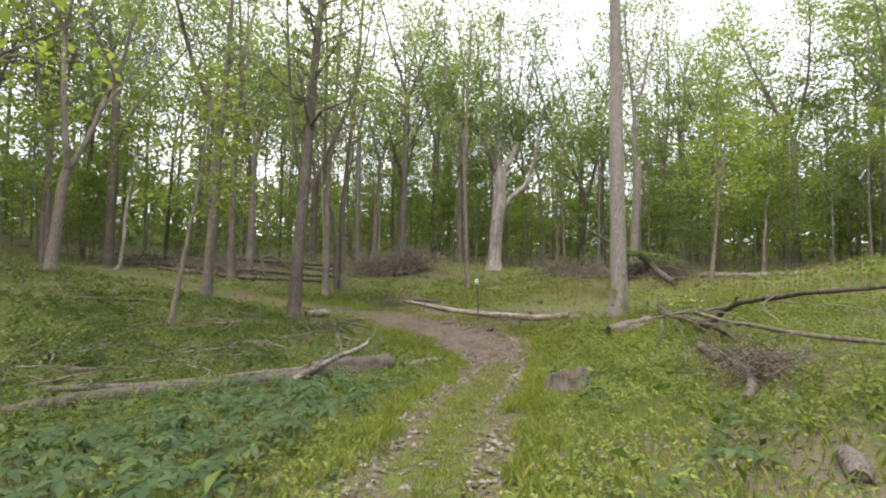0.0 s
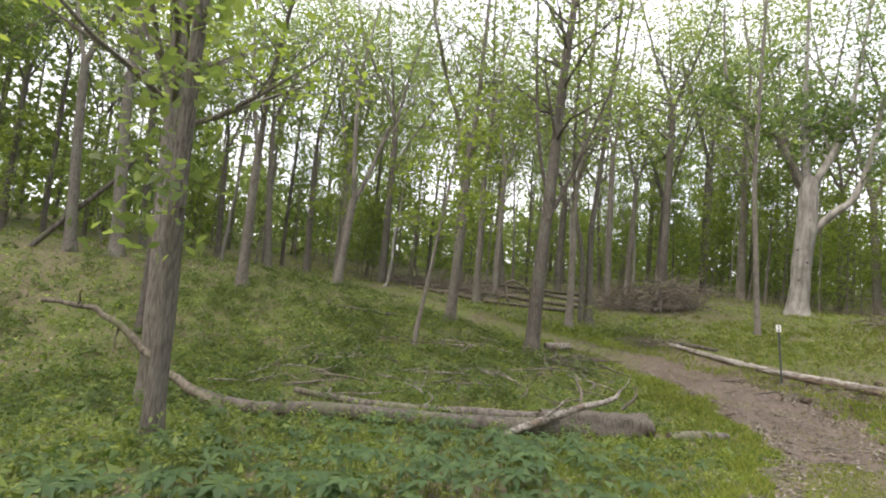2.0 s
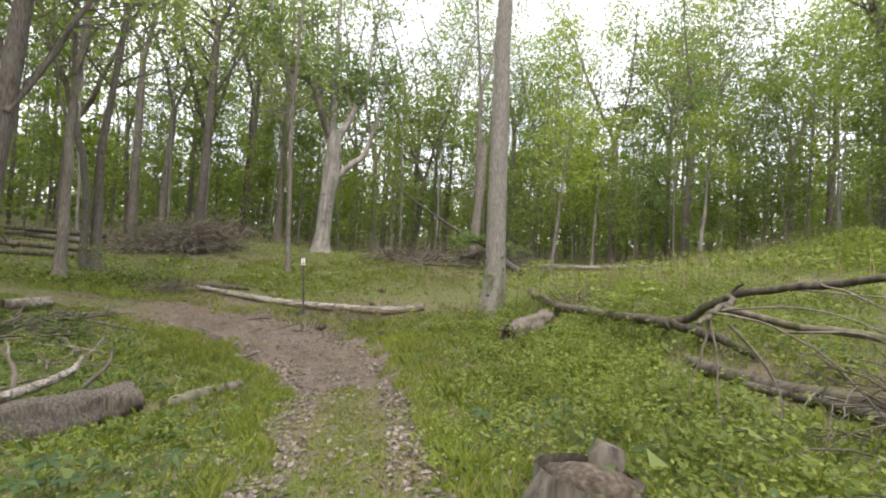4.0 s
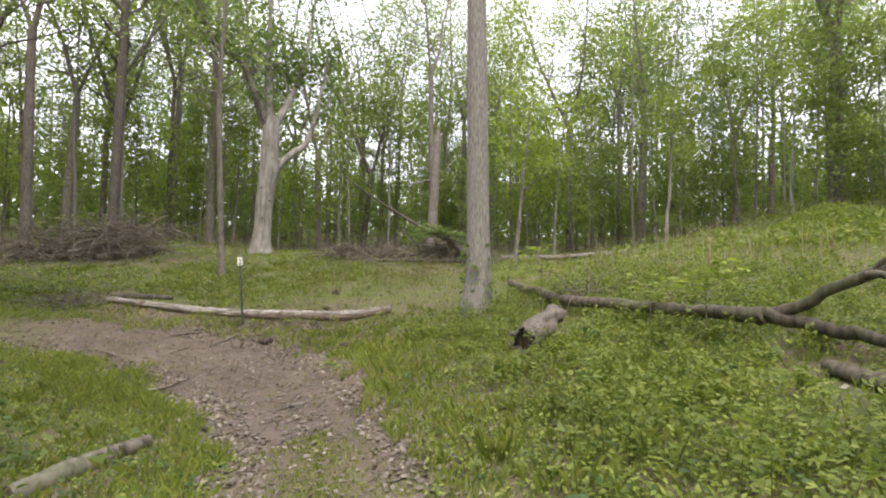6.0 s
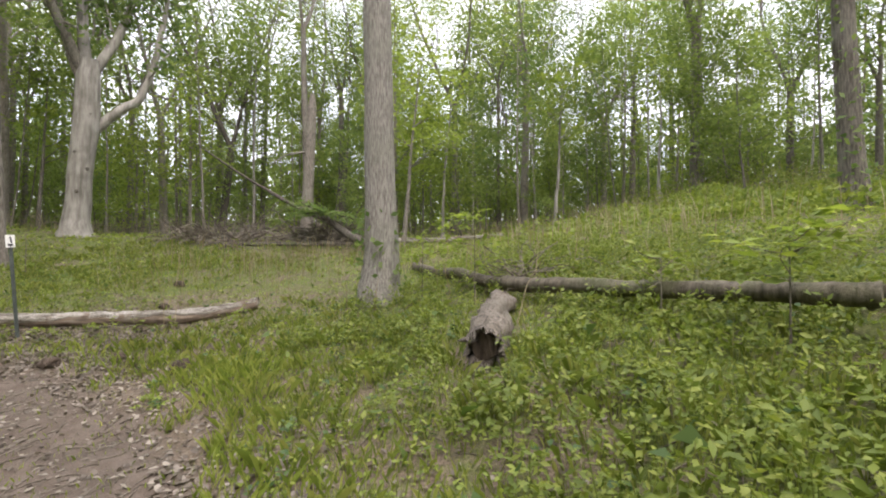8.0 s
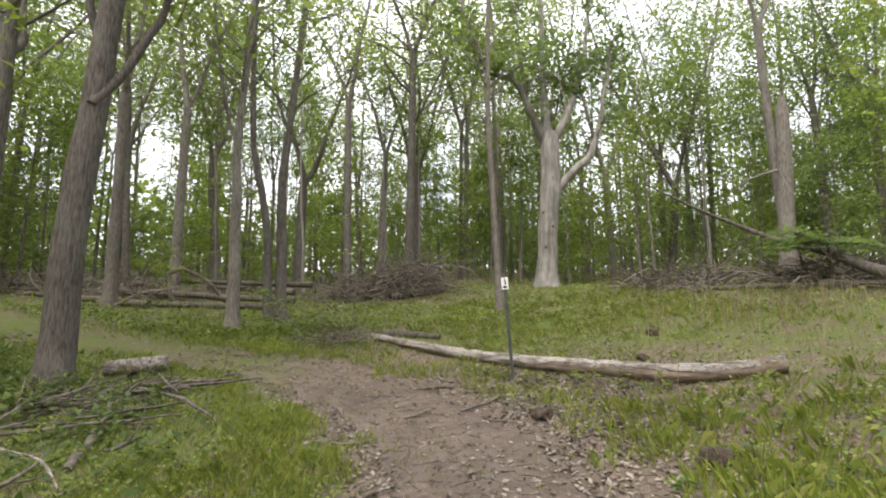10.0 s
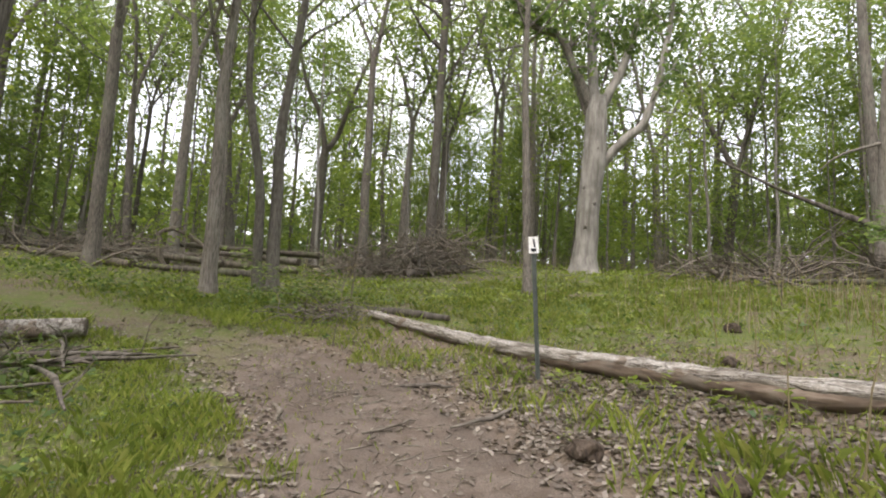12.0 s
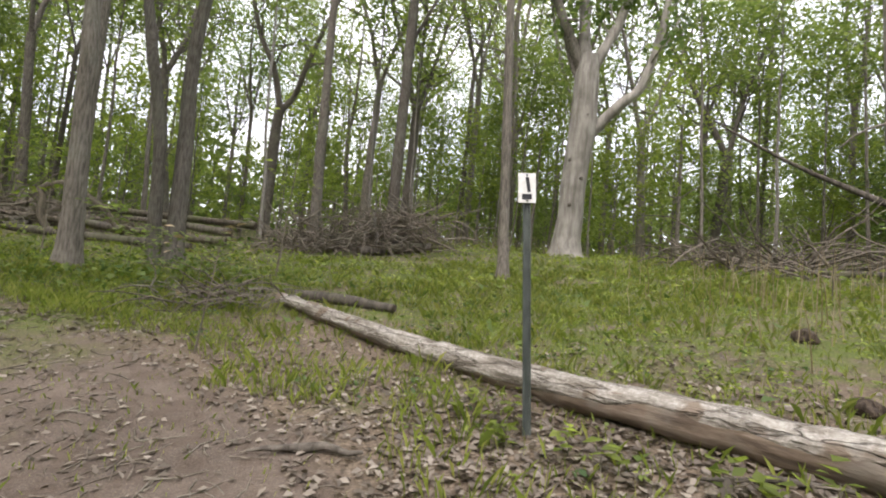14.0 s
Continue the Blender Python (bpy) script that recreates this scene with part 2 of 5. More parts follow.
def leaves(geo, rng, centres, size, flat=0.6, spread=0.25, long=1.35):
    """Single folded leaves, each a small pointed diamond, at the given places."""
    centres = np.asarray(centres, float)
    n = len(centres)
    normal = rng.normal(0, 1, (n, 3)) * (1 - flat) + np.array((0, 0, flat * 1.6))
    normal /= np.linalg.norm(normal, axis=1)[:, None]
    way = np.cross(normal, rng.normal(0, 1, (n, 3)))
    way /= np.linalg.norm(way, axis=1)[:, None] + 1e-9
    across = np.cross(normal, way)
    s = (size * rng.uniform(0.6, 1.3, n))[:, None]
    tip, base = centres + way * s * long / 2, centres - way * s * long / 2
    droop = normal * s * 0.12
    left = centres + across * s * 0.4 + droop + way * s * rng.uniform(-spread, spread, (n, 1))
    right = centres - across * s * 0.4 + droop + way * s * rng.uniform(-spread, spread, (n, 1))
    verts = np.stack([base, right, tip, left], 1).reshape(-1, 3)
    k = 4 * np.arange(n)
    geo.add(verts, np.concatenate([np.stack([k, k + 1, k + 2], 1), np.stack([k, k + 2, k + 3], 1)]))


# ---- the lie of the land ----
HILL_X = (-32, -22, -14, -8, -3, 2, 7, 13, 22, 32)
HILL_Y = (-8, 0, 7, 13, 19, 25, 33, 43)
HILLS = [
    (-0, -0.16, -0.54, -0.47, -0.32, -0.27, -0.13, -0, -0.01, -0),
    (-0, -0.45, -1.27, -0.37, 0.04, -0.41, -0.29, -0.18, -0.26, 0.03),
    (0.05, -0.48, -1.56, -0.19, 0.16, -0.56, 0.05, -0.12, -0.41, 0.46),
    (0.16, 0.01, -0.88, -0.14, -0.66, -1.16, 0.39, 0.41, 0.1, 1.36),
    (0.11, 0.24, -0.5, -0.04, -0.46, -0.78, -0.01, -0.18, -0.06, 1.5),
    (-0.22, -0.44, -0.31, -0.23, -0.1, -0.13, -0.36, -0.58, -0.43, 0.61),
    (0.13, -0.25, 0.53, -0.73, -0.45, 0.13, 0.05, 0.31, 0.33, 0.08),
    (0.19, -1, -0.91, 0.4, 0.71, 0.11, -0.36, -0.14, 0.1, 0.01),
]


def land(x, y):
    """Height of the ground, a sum of broad swells."""
    x, y = np.broadcast_arrays(np.asarray(x, float), np.asarray(y, float))
    gx = np.exp(-((x[..., None] - HILL_X) ** 2) / 84.5)
    gy = np.exp(-((y[..., None] - HILL_Y) ** 2) / 84.5)
    far = np.clip(np.hypot(x - 2, y - 14) - 40, 0, 60)
    return 1.7 + np.einsum("...j,jk,...k->...", gy, np.array(HILLS), gx) + 0.11 * far


def bumps(x, y):
    """Small hummocks on the ground."""
    return (0.03 * np.sin(2.1 * x + 0.7 * y) * np.sin(1.7 * y - 0.4 * x) + 0.018 * np.sin(5.3 * x - 2.2 * y + 1) * np.sin(4.1 * y + 1.9 * x)
            + 0.01 * np.sin(11.3 * x + 3.1 * y) * np.sin(9.7 * y - 5.0 * x))


TRAIL = [(-0.1, -40, 0.7), (-0.15, -6, 0.65), (-0.15, 0, 0.65), (-0.15, 3.2, 0.66), (0.3, 6.2, 0.72), (1.05, 9.5, 0.75), (1.55, 12, 0.9),
         (1.6, 14.5, 1.25), (0.95, 17.4, 1.55), (-0.6, 19.7, 1.45), (-3, 21.2, 1.1), (-5.9, 21.9, 0.75), (-10, 22.6, 0.6), (-17, 25, 0.6), (-30, 26, 0.6)]


def trail_at(x, y):
    """1 on the middle of the trodden path, 0 at its edge, below 0 outside."""
    x, y = np.asarray(x, float), np.asarray(y, float)
    best = np.full(np.broadcast(x, y).shape, -99.0)
    for (ax, ay, aw), (bx, by, bw) in zip(TRAIL, TRAIL[1:]):
        dx, dy = bx - ax, by - ay
        t = np.clip(((x - ax) * dx + (y - ay) * dy) / (dx * dx + dy * dy), 0, 1)
        d = np.hypot(x - ax - t * dx, y - ay - t * dy)
        best = np.maximum(best, 1 - d / (aw + t * (bw - aw)))
    return best


def dry_at(x, y):
    """Where dead leaves lie thick and little grows, 0 to 1."""
    x, y = np.asarray(x, float), np.asarray(y, float)
    a = np.exp(-(((x - 2.6) / 2.1) ** 2 + ((y - 17.6) / 2.6) ** 2))
    b = np.exp(-(((x + 0.6) / 1.3) ** 2 + ((y - 22.0) / 1.2) ** 2))
    c = 0.7 * np.exp(-(((x - 2.4) / 1.0) ** 2 + ((y - 12.5) / 2.2) ** 2))
    e = np.exp(-(((x - 1.5) / 1.7) ** 2 + ((y - 19.7) / 1.5) ** 2))
    return np.clip(a + b + c + e, 0, 1)


def floor_at(x, y):
    return land(x, y) + bumps(x, y) - 0.05 * np.clip(trail_at(x, y) * 2, 0, 1)


def ground_sheet():
    n = 290
    u = np.linspace(-1, 1, n)
    xs = 0.5 + 600 * np.sinh(6.2 * u) / np.sinh(6.2)
    ys = 13 + 600 * np.sinh(6.0 * u) / np.sinh(6.0)
    gx, gy = np.meshgrid(xs, ys)
    gz = floor_at(gx, gy)
    geo = Geo()
    i, j = np.meshgrid(np.arange(n - 1), np.arange(n - 1))
    a = (j * n + i).ravel()
    geo.add(np.stack([gx, gy, gz], 2).reshape(-1, 3), np.stack([a, a + 1, a + n + 1, a + n], 1))
    ob = part("ground", geo, GROUND)
    on = trail_at(gx, gy).ravel()
    # the near stretch is grassed over in its middle, the hollow ahead is bare soil
    near = np.clip((13.0 - gy.ravel()) / 4, 0, 1)
    grown = np.clip((gx.ravel() + 4.6) / 3.4, 0, 1)
    mask = np.clip(on * 2.2 + 0.15, 0, 1) * (0.1 + 0.9 * grown) * (1 - near * (0.4 + 0.5 * np.clip(on * 2.2 - 0.5, 0, 1)))
    for name, values in (("trail", mask), ("worn", np.clip(on * 2.5 - 0.4, 0, 1) * (1 - 0.8 * near) * grown), ("dry", dry_at(gx, gy).ravel())):
        ob.data.attributes.new(name, "FLOAT", "POINT").data.foreach_set("value", values.astype(np.float32))
    return tagged(ob, "woodland floor of grass, leaf litter and a worn dirt path", "ground", kind="structure")


ground = ground_sheet()


# ---- trees ----
def limb(rng, start, way, length, radius, bend=0.25, steps=6, lift=0.25, taper=0.25):
    """A branch line that wanders and turns upward: points and radii."""
    pts, way = [np.asarray(start, float)], unit(way)
    for i in range(steps):
        way = unit(way + rng.normal(0, bend / steps ** 0.5, 3) + np.array((0, 0, lift / steps)))
        pts.append(pts[-1] + way * length / steps)
    return np.array(pts), radius * np.linspace(1, taper, steps + 1)


def tree_geometry(rng, dia, height, lean, fork, crown_base, leaf_count, leaf_size, leaders=2, spread=0.32, sway=0.12, simple=False):
    wood, crown = Geo(), Geo()
    sides = (7 if simple else 12) if dia > 0.3 else (6 if simple else 8)
    end = fork if fork else height
    steps = max(6, int(end / 0.9))
    z = np.concatenate([[-0.25, 0.0, 0.15, 0.4], np.linspace(0.9, end, steps)])
    wob = np.cumsum(rng.normal(0, sway * 0.12, (len(z), 2)), axis=0)
    wob -= wob[1]
    ease = np.where(z > 7, 7 + (z - 7) * 0.6, z)
    line = np.stack([lean[0] * ease + wob[:, 0], lean[1] * ease + wob[:, 1], z], 1)
    r = dia / 2 * (1 - 0.75 * np.clip(z, 0, None) / height) * (1 + 0.55 * np.exp(-np.clip(z, 0, None) / 0.34))
    tube(wood, line, r, sides, 0.05, rng)
    tops = []
    top_r = r[-1]
    if fork:
        turn = rng.uniform(0, 2 * np.pi)
        for i in range(leaders):
            a = turn + 2 * np.pi * i / leaders + rng.normal(0, 0.3)
            tilt = spread * rng.uniform(0.6, 1.3)
            way = np.array((math.cos(a) * tilt, math.sin(a) * tilt, 1.0))
            pts, rr = limb(rng, line[-1] - np.array((0, 0, 0.15)), way, (height - fork) * rng.uniform(0.8, 1.0), top_r * (0.8 if i == 0 else 0.62), 0.22, 9, 0.3, 0.15)
            tube(wood, pts, rr, 5 if simple else 8, 0.04, rng)
            tops.append((pts, rr))
    else:
        tops.append((line, r))
    grow_crown(rng, wood, crown, tops, height, crown_base, leaf_count, leaf_size, simple)
    return wood, crown


def grow_crown(rng, wood, crown, tops, height, crown_base, leaf_count, leaf_size, simple=False):
    """Side branches on the upper stems, and leaves in flat sprays round their ends."""
    ends = []
    for pts, rr in tops:
        low = [k for k in range(1, len(pts)) if pts[k][2] > crown_base]
        for k in low:
            for _ in range(2 if len(low) < 14 else 1):
                a = rng.uniform(0, 2 * np.pi)
                length = rng.uniform(0.9, 1.0) * (0.18 * max(height - pts[k][2], 0) + 1.1)
                sub, sr = limb(rng, pts[k], (math.cos(a), math.sin(a), rng.uniform(0.2, 0.9)), length, max(0.012, rr[k] * 0.45), 0.35, 4, 0.25, 0.3)
                tube(wood, sub, sr, 4, caps=False)
                ends += [sub[2], sub[3], sub[4], sub[4]]
                for _ in range(0 if simple else 2):
                    tw, tr = limb(rng, sub[rng.integers(2, 4)], sub[4] - sub[1] + rng.normal(0, 0.7, 3), length * 0.5, max(0.008, sr[3] * 0.6), 0.4, 2, 0.1, 0.4)
                    tube(wood, tw, tr, 3, caps=False)
                    ends += [tw[1], tw[2]]
    ends = np.array(ends) if ends else tops[0][0][-1:]
    pick = ends[rng.integers(0, len(ends), leaf_count)]
    (small_leaves if simple else leaves)(crown, rng, pick + rng.normal(0, 1, (leaf_count, 3)) * np.array((0.66, 0.66, 0.2)) * (0.6 + height / 36), leaf_size, 0.5)


TREES = []
GROWN = [0]


def plant(x, y, wood, crown, wood_mat, leaf_mat, label, name="tree", group="trees of the wood"):
    thing = new(name)
    thing.empty_display_size = 0.3
    thing.location = (x, y, float(floor_at(x, y)))
    part("trunk", wood, wood_mat, thing)
    if crown is not None:
        part("crown", crown, leaf_mat, thing, "airy crown of small spring leaves")
    TREES.append((x, y))
    return tagged(thing, label, "tree", group)


def stream():
    GROWN[0] += 1
    return np.random.default_rng(1000 + GROWN[0])


def forest_tree(x, y, dia, lean, fork=9.0, height=None, leaders=2, spread=0.3, mat=None, leaf=None, crown_base=None, leaf_count=1600, leaf_size=0.17,
                label="tall grey-brown forest tree with a bare trunk"):
    rng = stream()
    height = height or 18 + 6 * min(dia, 0.7) + rng.uniform(0, 5)
    mat = mat or (BARK, BARK_DARK)[int(rng.random() < 0.45)]
    leaf = leaf or (LEAF, LEAF_DEEP, LEAF_BRIGHT)[int(rng.choice(3, p=(0.5, 0.25, 0.25)))]
    wood, crown = tree_geometry(rng, dia, height, lean, fork, crown_base or max(4.5, fork * 0.75), leaf_count, leaf_size, leaders, spread)
    return plant(x, y, wood, crown, mat, leaf, label)


def slim_tree(x, y, dia, lean, fork=0.0):
    rng = stream()
    wood, crown = tree_geometry(rng, min(dia, 0.24), rng.uniform(8, 11), lean, 0, 3.6, 1100, 0.18)
    return plant(x, y, wood, crown, BARK, LEAF_BRIGHT, "slim young tree with a thin straight stem")


def pale_tree(x, y, dia, lean, fork=0.0):
    rng = stream()
    wood, crown = tree_geometry(rng, min(dia, 0.2), rng.uniform(7, 9), lean, 0, 4.2, 700, 0.18, sway=0.35)
    return plant(x, y, wood, crown, BARK_PALE, LEAF_BRIGHT, "thin pale-barked young tree, crooked stem")


def ivy_tree(x, y, dia, lean, fork=9.0, high=6.0, label="grey forest tree with ivy climbing its trunk", **more):
    thing = forest_tree(x, y, dia, lean, fork, label=label, **more)
    rng, ivy = stream(), Geo()
    n = int(70 * high)
    h = high * rng.uniform(0, 1, n) ** 1.4
    a = rng.uniform(0, 2 * np.pi, n)
    r = dia / 2 + rng.uniform(0.02, 0.16, n)
    leaves(ivy, rng, np.stack([lean[0] * h + r * np.cos(a), lean[1] * h + r * np.sin(a), h], 1), 0.11, 0.2)
    part("ivy", ivy, LEAF_DEEP, thing, "dark green ivy leaves")
    return thing


def shaped_tree(x, y, side, stems, label, height=21.0, crown_base=6.0, mat=None, leaf=None, leaf_count=2300, leaf_size=0.16, flare=0.5):
    """A tree of known build: each stem is a line of (sideways, height) with its first and last radius."""
    rng, wood, crown = stream(), Geo(), Geo()
    side = unit((side[0], side[1], 0))
    deep = np.array((-side[1], side[0], 0))
    tops = []
    for k, (r0, r1, line) in enumerate(stems):
        n = max(6, 4 * len(line))
        flat = smooth_line([(a, 0.0, h) for a, h in line], n)
        drift = np.cumsum(rng.normal(0, 0.03 if k == 0 else 0.14, n)) * (flat[:, 2] > 1.0)
        pts = flat[:, :1] * side + drift[:, None] * deep + flat[:, 2:] * np.array((0, 0, 1.0))
        rr = np.linspace(r0, r1, n)
        if k == 0:
            rr = rr * (1 + flare * np.exp(-np.clip(flat[:, 2], 0, None) / 0.25))
        tube(wood, pts, rr, 14 if r0 > 0.18 else 8, 0.035, rng)
        tops.append((pts, rr))
    grow_crown(rng, wood, crown, tops, height, crown_base, leaf_count, leaf_size)
    return plant(x, y, wood, crown, mat or BARK, leaf or LEAF, label)


# trees met along the walk
shaped_tree(-6.03, 19.06, (0.95, 0.31), [
    (0.31, 0.1, [(0, -0.25), (0, 0.2), (0.08, 3.2), (0.27, 6.7), (0.44, 11.0), (0.66, 14.0), (1.2, 21.0)]),
    (0.085, 0.03, [(0.16, 6.0), (-0.3, 7.9), (-0.6, 10.7), (-0.8, 14.0), (-1.1, 18.5)]),
    (0.09, 0.03, [(0.22, 5.0), (1.0, 6.9), (1.55, 8.4), (2.3, 10.6), (2.9, 14.5)])],
    "large grey-brown tree leaning a little beside a sawn log", mat=BARK_DARK, crown_base=7.5)
shaped_tree(-10.77, 21.31, (0.89, 0.46), [
    (0.29, 0.17, [(0, -0.25), (0, 0.2), (0.14, 4.0), (0.2, 7.7)]),
    (0.13, 0.05, [(0.17, 7.2), (-0.04, 8.8), (-0.95, 11.0), (-1.75, 13.5), (-2.2, 15.3), (-2.9, 20.0)]),
    (0.15, 0.05, [(0.2, 7.3), (0.35, 9.7), (0.44, 12.6), (0.5, 15.5), (0.7, 21.0)])],
    "grey-brown tree that forks high into two leaders", crown_base=8.0)
shaped_tree(-19.5, 23.1, (0.75, 0.66), [
    (0.29, 0.2, [(0, -0.25), (0, 0.1), (0.26, 4.0), (0.45, 5.5)]),
    (0.17, 0.1, [(0.42, 5.2), (0.25, 6.8), (0.02, 10.1), (0, 12.5)]),
    (0.09, 0.03, [(0, 12.2), (-0.7, 13.8), (-2.1, 16.6), (-2.8, 19.0)]),
    (0.09, 0.03, [(0, 12.3), (0.22, 14.3), (0.73, 17.3), (1.0, 20.0)]),
    (0.16, 0.09, [(0.45, 5.2), (1.22, 7.2), (1.93, 9.7), (2.1, 10.3)]),
    (0.06, 0.03, [(1.6, 8.6), (2.6, 10.5), (3.9, 13.0), (4.6, 16.5)])],
    "leaning tree that forks low into two crooked stems", crown_base=11.0, leaf_count=1000)
shaped_tree(-21.75, 30.2, (0.8, 0.6), [
    (0.33, 0.22, [(0, -0.25), (0, 0.1), (0, 6.0), (-0.1, 12.5)]),
    (0.15, 0.05, [(-0.1, 12.0), (-0.85, 14.1), (-2.4, 17.0), (-3.6, 19.9), (-4.2, 23.0)]),
    (0.11, 0.04, [(-0.1, 12.4), (-0.4, 13.5), (-0.75, 16.0), (-1.3, 19.0), (-1.6, 22.5)]),
    (0.14, 0.05, [(-0.1, 12.2), (0.2, 14.0), (0.7, 17.0), (2.0, 21.8), (2.4, 24.0)]),
    (0.12, 0.04, [(0, 7.8), (0.5, 9.2), (1.35, 11.3), (3.4, 14.7), (4.6, 17.5)])],
    "dark tree that forks into a wide V", 24.0, 13.5, BARK_DARK, leaf_count=1100)
shaped_tree(-6.17, 24.58, (0.76, 0.65), [
    (0.21, 0.07, [(0, -0.25), (0, 0.2), (-0.04, 1.9), (-0.1, 3.7), (-0.15, 5.9), (0.15, 12.0), (0.3, 20.0)]),
    (0.06, 0.02, [(-0.1, 5.5), (-0.8, 8.0), (-1.2, 11.0)])],
    "slender grey-brown tree beside the path's bend", crown_base=6.5)
shaped_tree(-5.75, 26.69, (0.84, 0.55), [
    (0.22, 0.07, [(0, -0.25), (0, 0.2), (-0.05, 2.6), (-0.11, 4.8), (0.09, 7.2), (0.5, 13.0), (0.8, 20.0)]),
    (0.16, 0.06, [(-0.3, -0.25), (-0.42, 0.6), (-0.54, 2.8), (-0.96, 5.0), (-1.16, 6.7), (-1.3, 13.0), (-1.6, 19.0)])],
    "slender grey-brown tree that splits into two stems at its foot", crown_base=7.0)
shaped_tree(-10.26, 7.82, (0.56, 0.83), [
    (0.27, 0.13, [(0, -0.35), (0, 0.0), (-0.1, 2.7), (-0.27, 5.7), (-0.41, 8.7), (-0.5, 19.0)]),
    (0.07, 0.03, [(-0.3, 6.5), (-1.2, 8.2), (-2.2, 10.5), (-2.6, 13.0)])],
    "light-grey tree with shaggy furrowed bark", mat=BARK, leaf=LEAF_BRIGHT, crown_base=5.5, flare=0.35)
spray_tree = shaped_tree(-6.35, 5.72, (0.6, 0.8), [
    (0.135, 0.06, [(0, -0.25), (-0.02, 0.0), (-0.06, 2.2), (-0.1, 3.8), (-0.12, 5.4), (-0.1, 6.2), (0, 12.0)])],
    "dark slim tree with low leafy sprays", 12.0, 7.5, BARK_DARK, LEAF_BRIGHT, leaf_size=0.15)
shaped_tree(1.43, 27.5, (1, 0), [
    (0.135, 0.07, [(0.02, -0.25), (0.03, 0.2), (-0.14, 3.7), (-0.28, 6.8), (-0.26, 9.6), (-0.1, 16.0)])],
    "slim straight tree with a bare stem in the clearing", 16.0, 7.0, leaf_count=700)
shaped_tree(-3.3, 36.5, (0.96, 0.25), [
    (0.29, 0.19, [(0, -0.25), (0, 0.2), (0.05, 6.0), (0.1, 13.6)]),
    (0.13, 0.04, [(0.1, 13.2), (-0.4, 15.0), (-1.1, 17.0), (-2.3, 21.0), (-2.8, 24.0)]),
    (0.13, 0.04, [(0.1, 13.4), (0.7, 15.0), (1.3, 16.6), (2.6, 21.0), (3.2, 24.0)]),
    (0.08, 0.03, [(0.08, 9.0), (1.0, 11.0), (2.4, 14.0), (3.6, 16.5)])],
    "tall dark tree that parts into a high V", 24.0, 10.0, BARK_DARK)
shaped_tree(-11.7, 41.8, (0.9, 0.43), [
    (0.38, 0.24, [(-0.1, -0.25), (-0.1, 0.2), (-0.05, 6.5), (0.08, 8.3)]),
    (0.2, 0.06, [(0.05, 8.0), (-0.5, 10.3), (-1.45, 12.2), (-2.2, 15.2), (-2.6, 21.0)]),
    (0.19, 0.06, [(0.1, 8.0), (0.8, 9.3), (1.3, 11.1), (2.3, 14.3), (3.1, 16.8), (3.8, 22.0)])],
    "dark tree that forks low into two curved limbs", 22.0, 10.0, BARK_DARK)
ivy_tree(5.9, 15.6, 0.55, (-0.03, 0.024), 11.0, high=1.5, mat=BARK_GREY, crown_base=9, label="tall light-grey tree with ivy shoots round its foot")
ivy_tree(13.9, 10.36, 0.46, (-0.01, 0.03))
_rng, _spray = stream(), Geo()
for _k in range(20):
    _h, _a, _d = 2.6 + 0.19 * _k, _rng.uniform(2.0, 6.0), _rng.uniform(0.2, 0.8)
    _c = np.array((_d * math.cos(_a), _d * math.sin(_a), _h))
    leaves(_spray, _rng, _c + _rng.normal(0, 1, (24, 3)) * (0.26, 0.26, 0.15), 0.15, 0.35)
tagged(part("leaf_spray", _spray, LEAF, spray_tree, "large bright green hanging leaves"), kind="stuff")
forest_tree(-26.2, 12.3, 0.45, (-0.024, -0.057), fork=9)
forest_tree(-25.5, 13.9, 0.58, (-0.026, -0.053), fork=9)
forest_tree(-16.8, 11.0, 0.37, (-0.009, -0.016), fork=8)
forest_tree(-30.4, 17.6, 0.46, (-0.024, -0.046), fork=9)
forest_tree(-20.0, 17.0, 0.51, (0.010, 0.013), fork=6.5)
forest_tree(-26.3, 23.6, 0.45, (-0.056, -0.066), fork=10)
forest_tree(-27.5, 28.2, 0.52, (-0.028, -0.028), fork=10)
slim_tree(-9.8, 16.9, 0.19, (0.107, 0.066))
forest_tree(1.5, 44.6, 0.65, (0.003, -0.000), fork=8)
slim_tree(3.0, 43.5, 0.53, (0.040, -0.003))
forest_tree(-34.8, 25.6, 0.53, (-0.023, -0.034), fork=9)
pale_tree(-18.9, 26.9, 0.26, (0.057, 0.040))
forest_tree(-13.0, 31.3, 0.46, (0.006, 0.002), fork=9)
slim_tree(15.4, 26.8, 0.33, (0.081, -0.046))
forest_tree(10.0, 46.9, 0.57, (-0.042, 0.009), fork=9)
forest_tree(-12.3, 27.1, 0.43, (-0.015, -0.008), fork=8)
forest_tree(14.2, 33.9, 0.46, (-0.037, 0.018), fork=12)
pale_tree(19.5, 28.4, 0.32, (0.049, -0.046))
forest_tree(24.3, 32.1, 0.56, (-0.008, 0.008), fork=9)
pale_tree(21.0, 22.0, 0.26, (0.031, -0.046))
pale_tree(29.8, 20.4, 0.29, (0.003, -0.007))
ivy_tree(29.5, 18.3, 0.75, (0.001, -0.003), fork=9)
forest_tree(31.1, 9.5, 0.46, (-0.002, 0.061), fork=7)
forest_tree(34.1, 9.1, 0.50, (0.000, -0.029), fork=8)
forest_tree(37.1, 7.8, 0.46, (-0.001, -0.029), fork=8)
forest_tree(39.0, 11.4, 0.45, (0.001, -0.018), fork=8)
forest_tree(21.9, 42.8, 0.64, (-0.018, 0.011), fork=12)
forest_tree(40.4, 15.9, 0.51, (0.003, -0.015), fork=9)
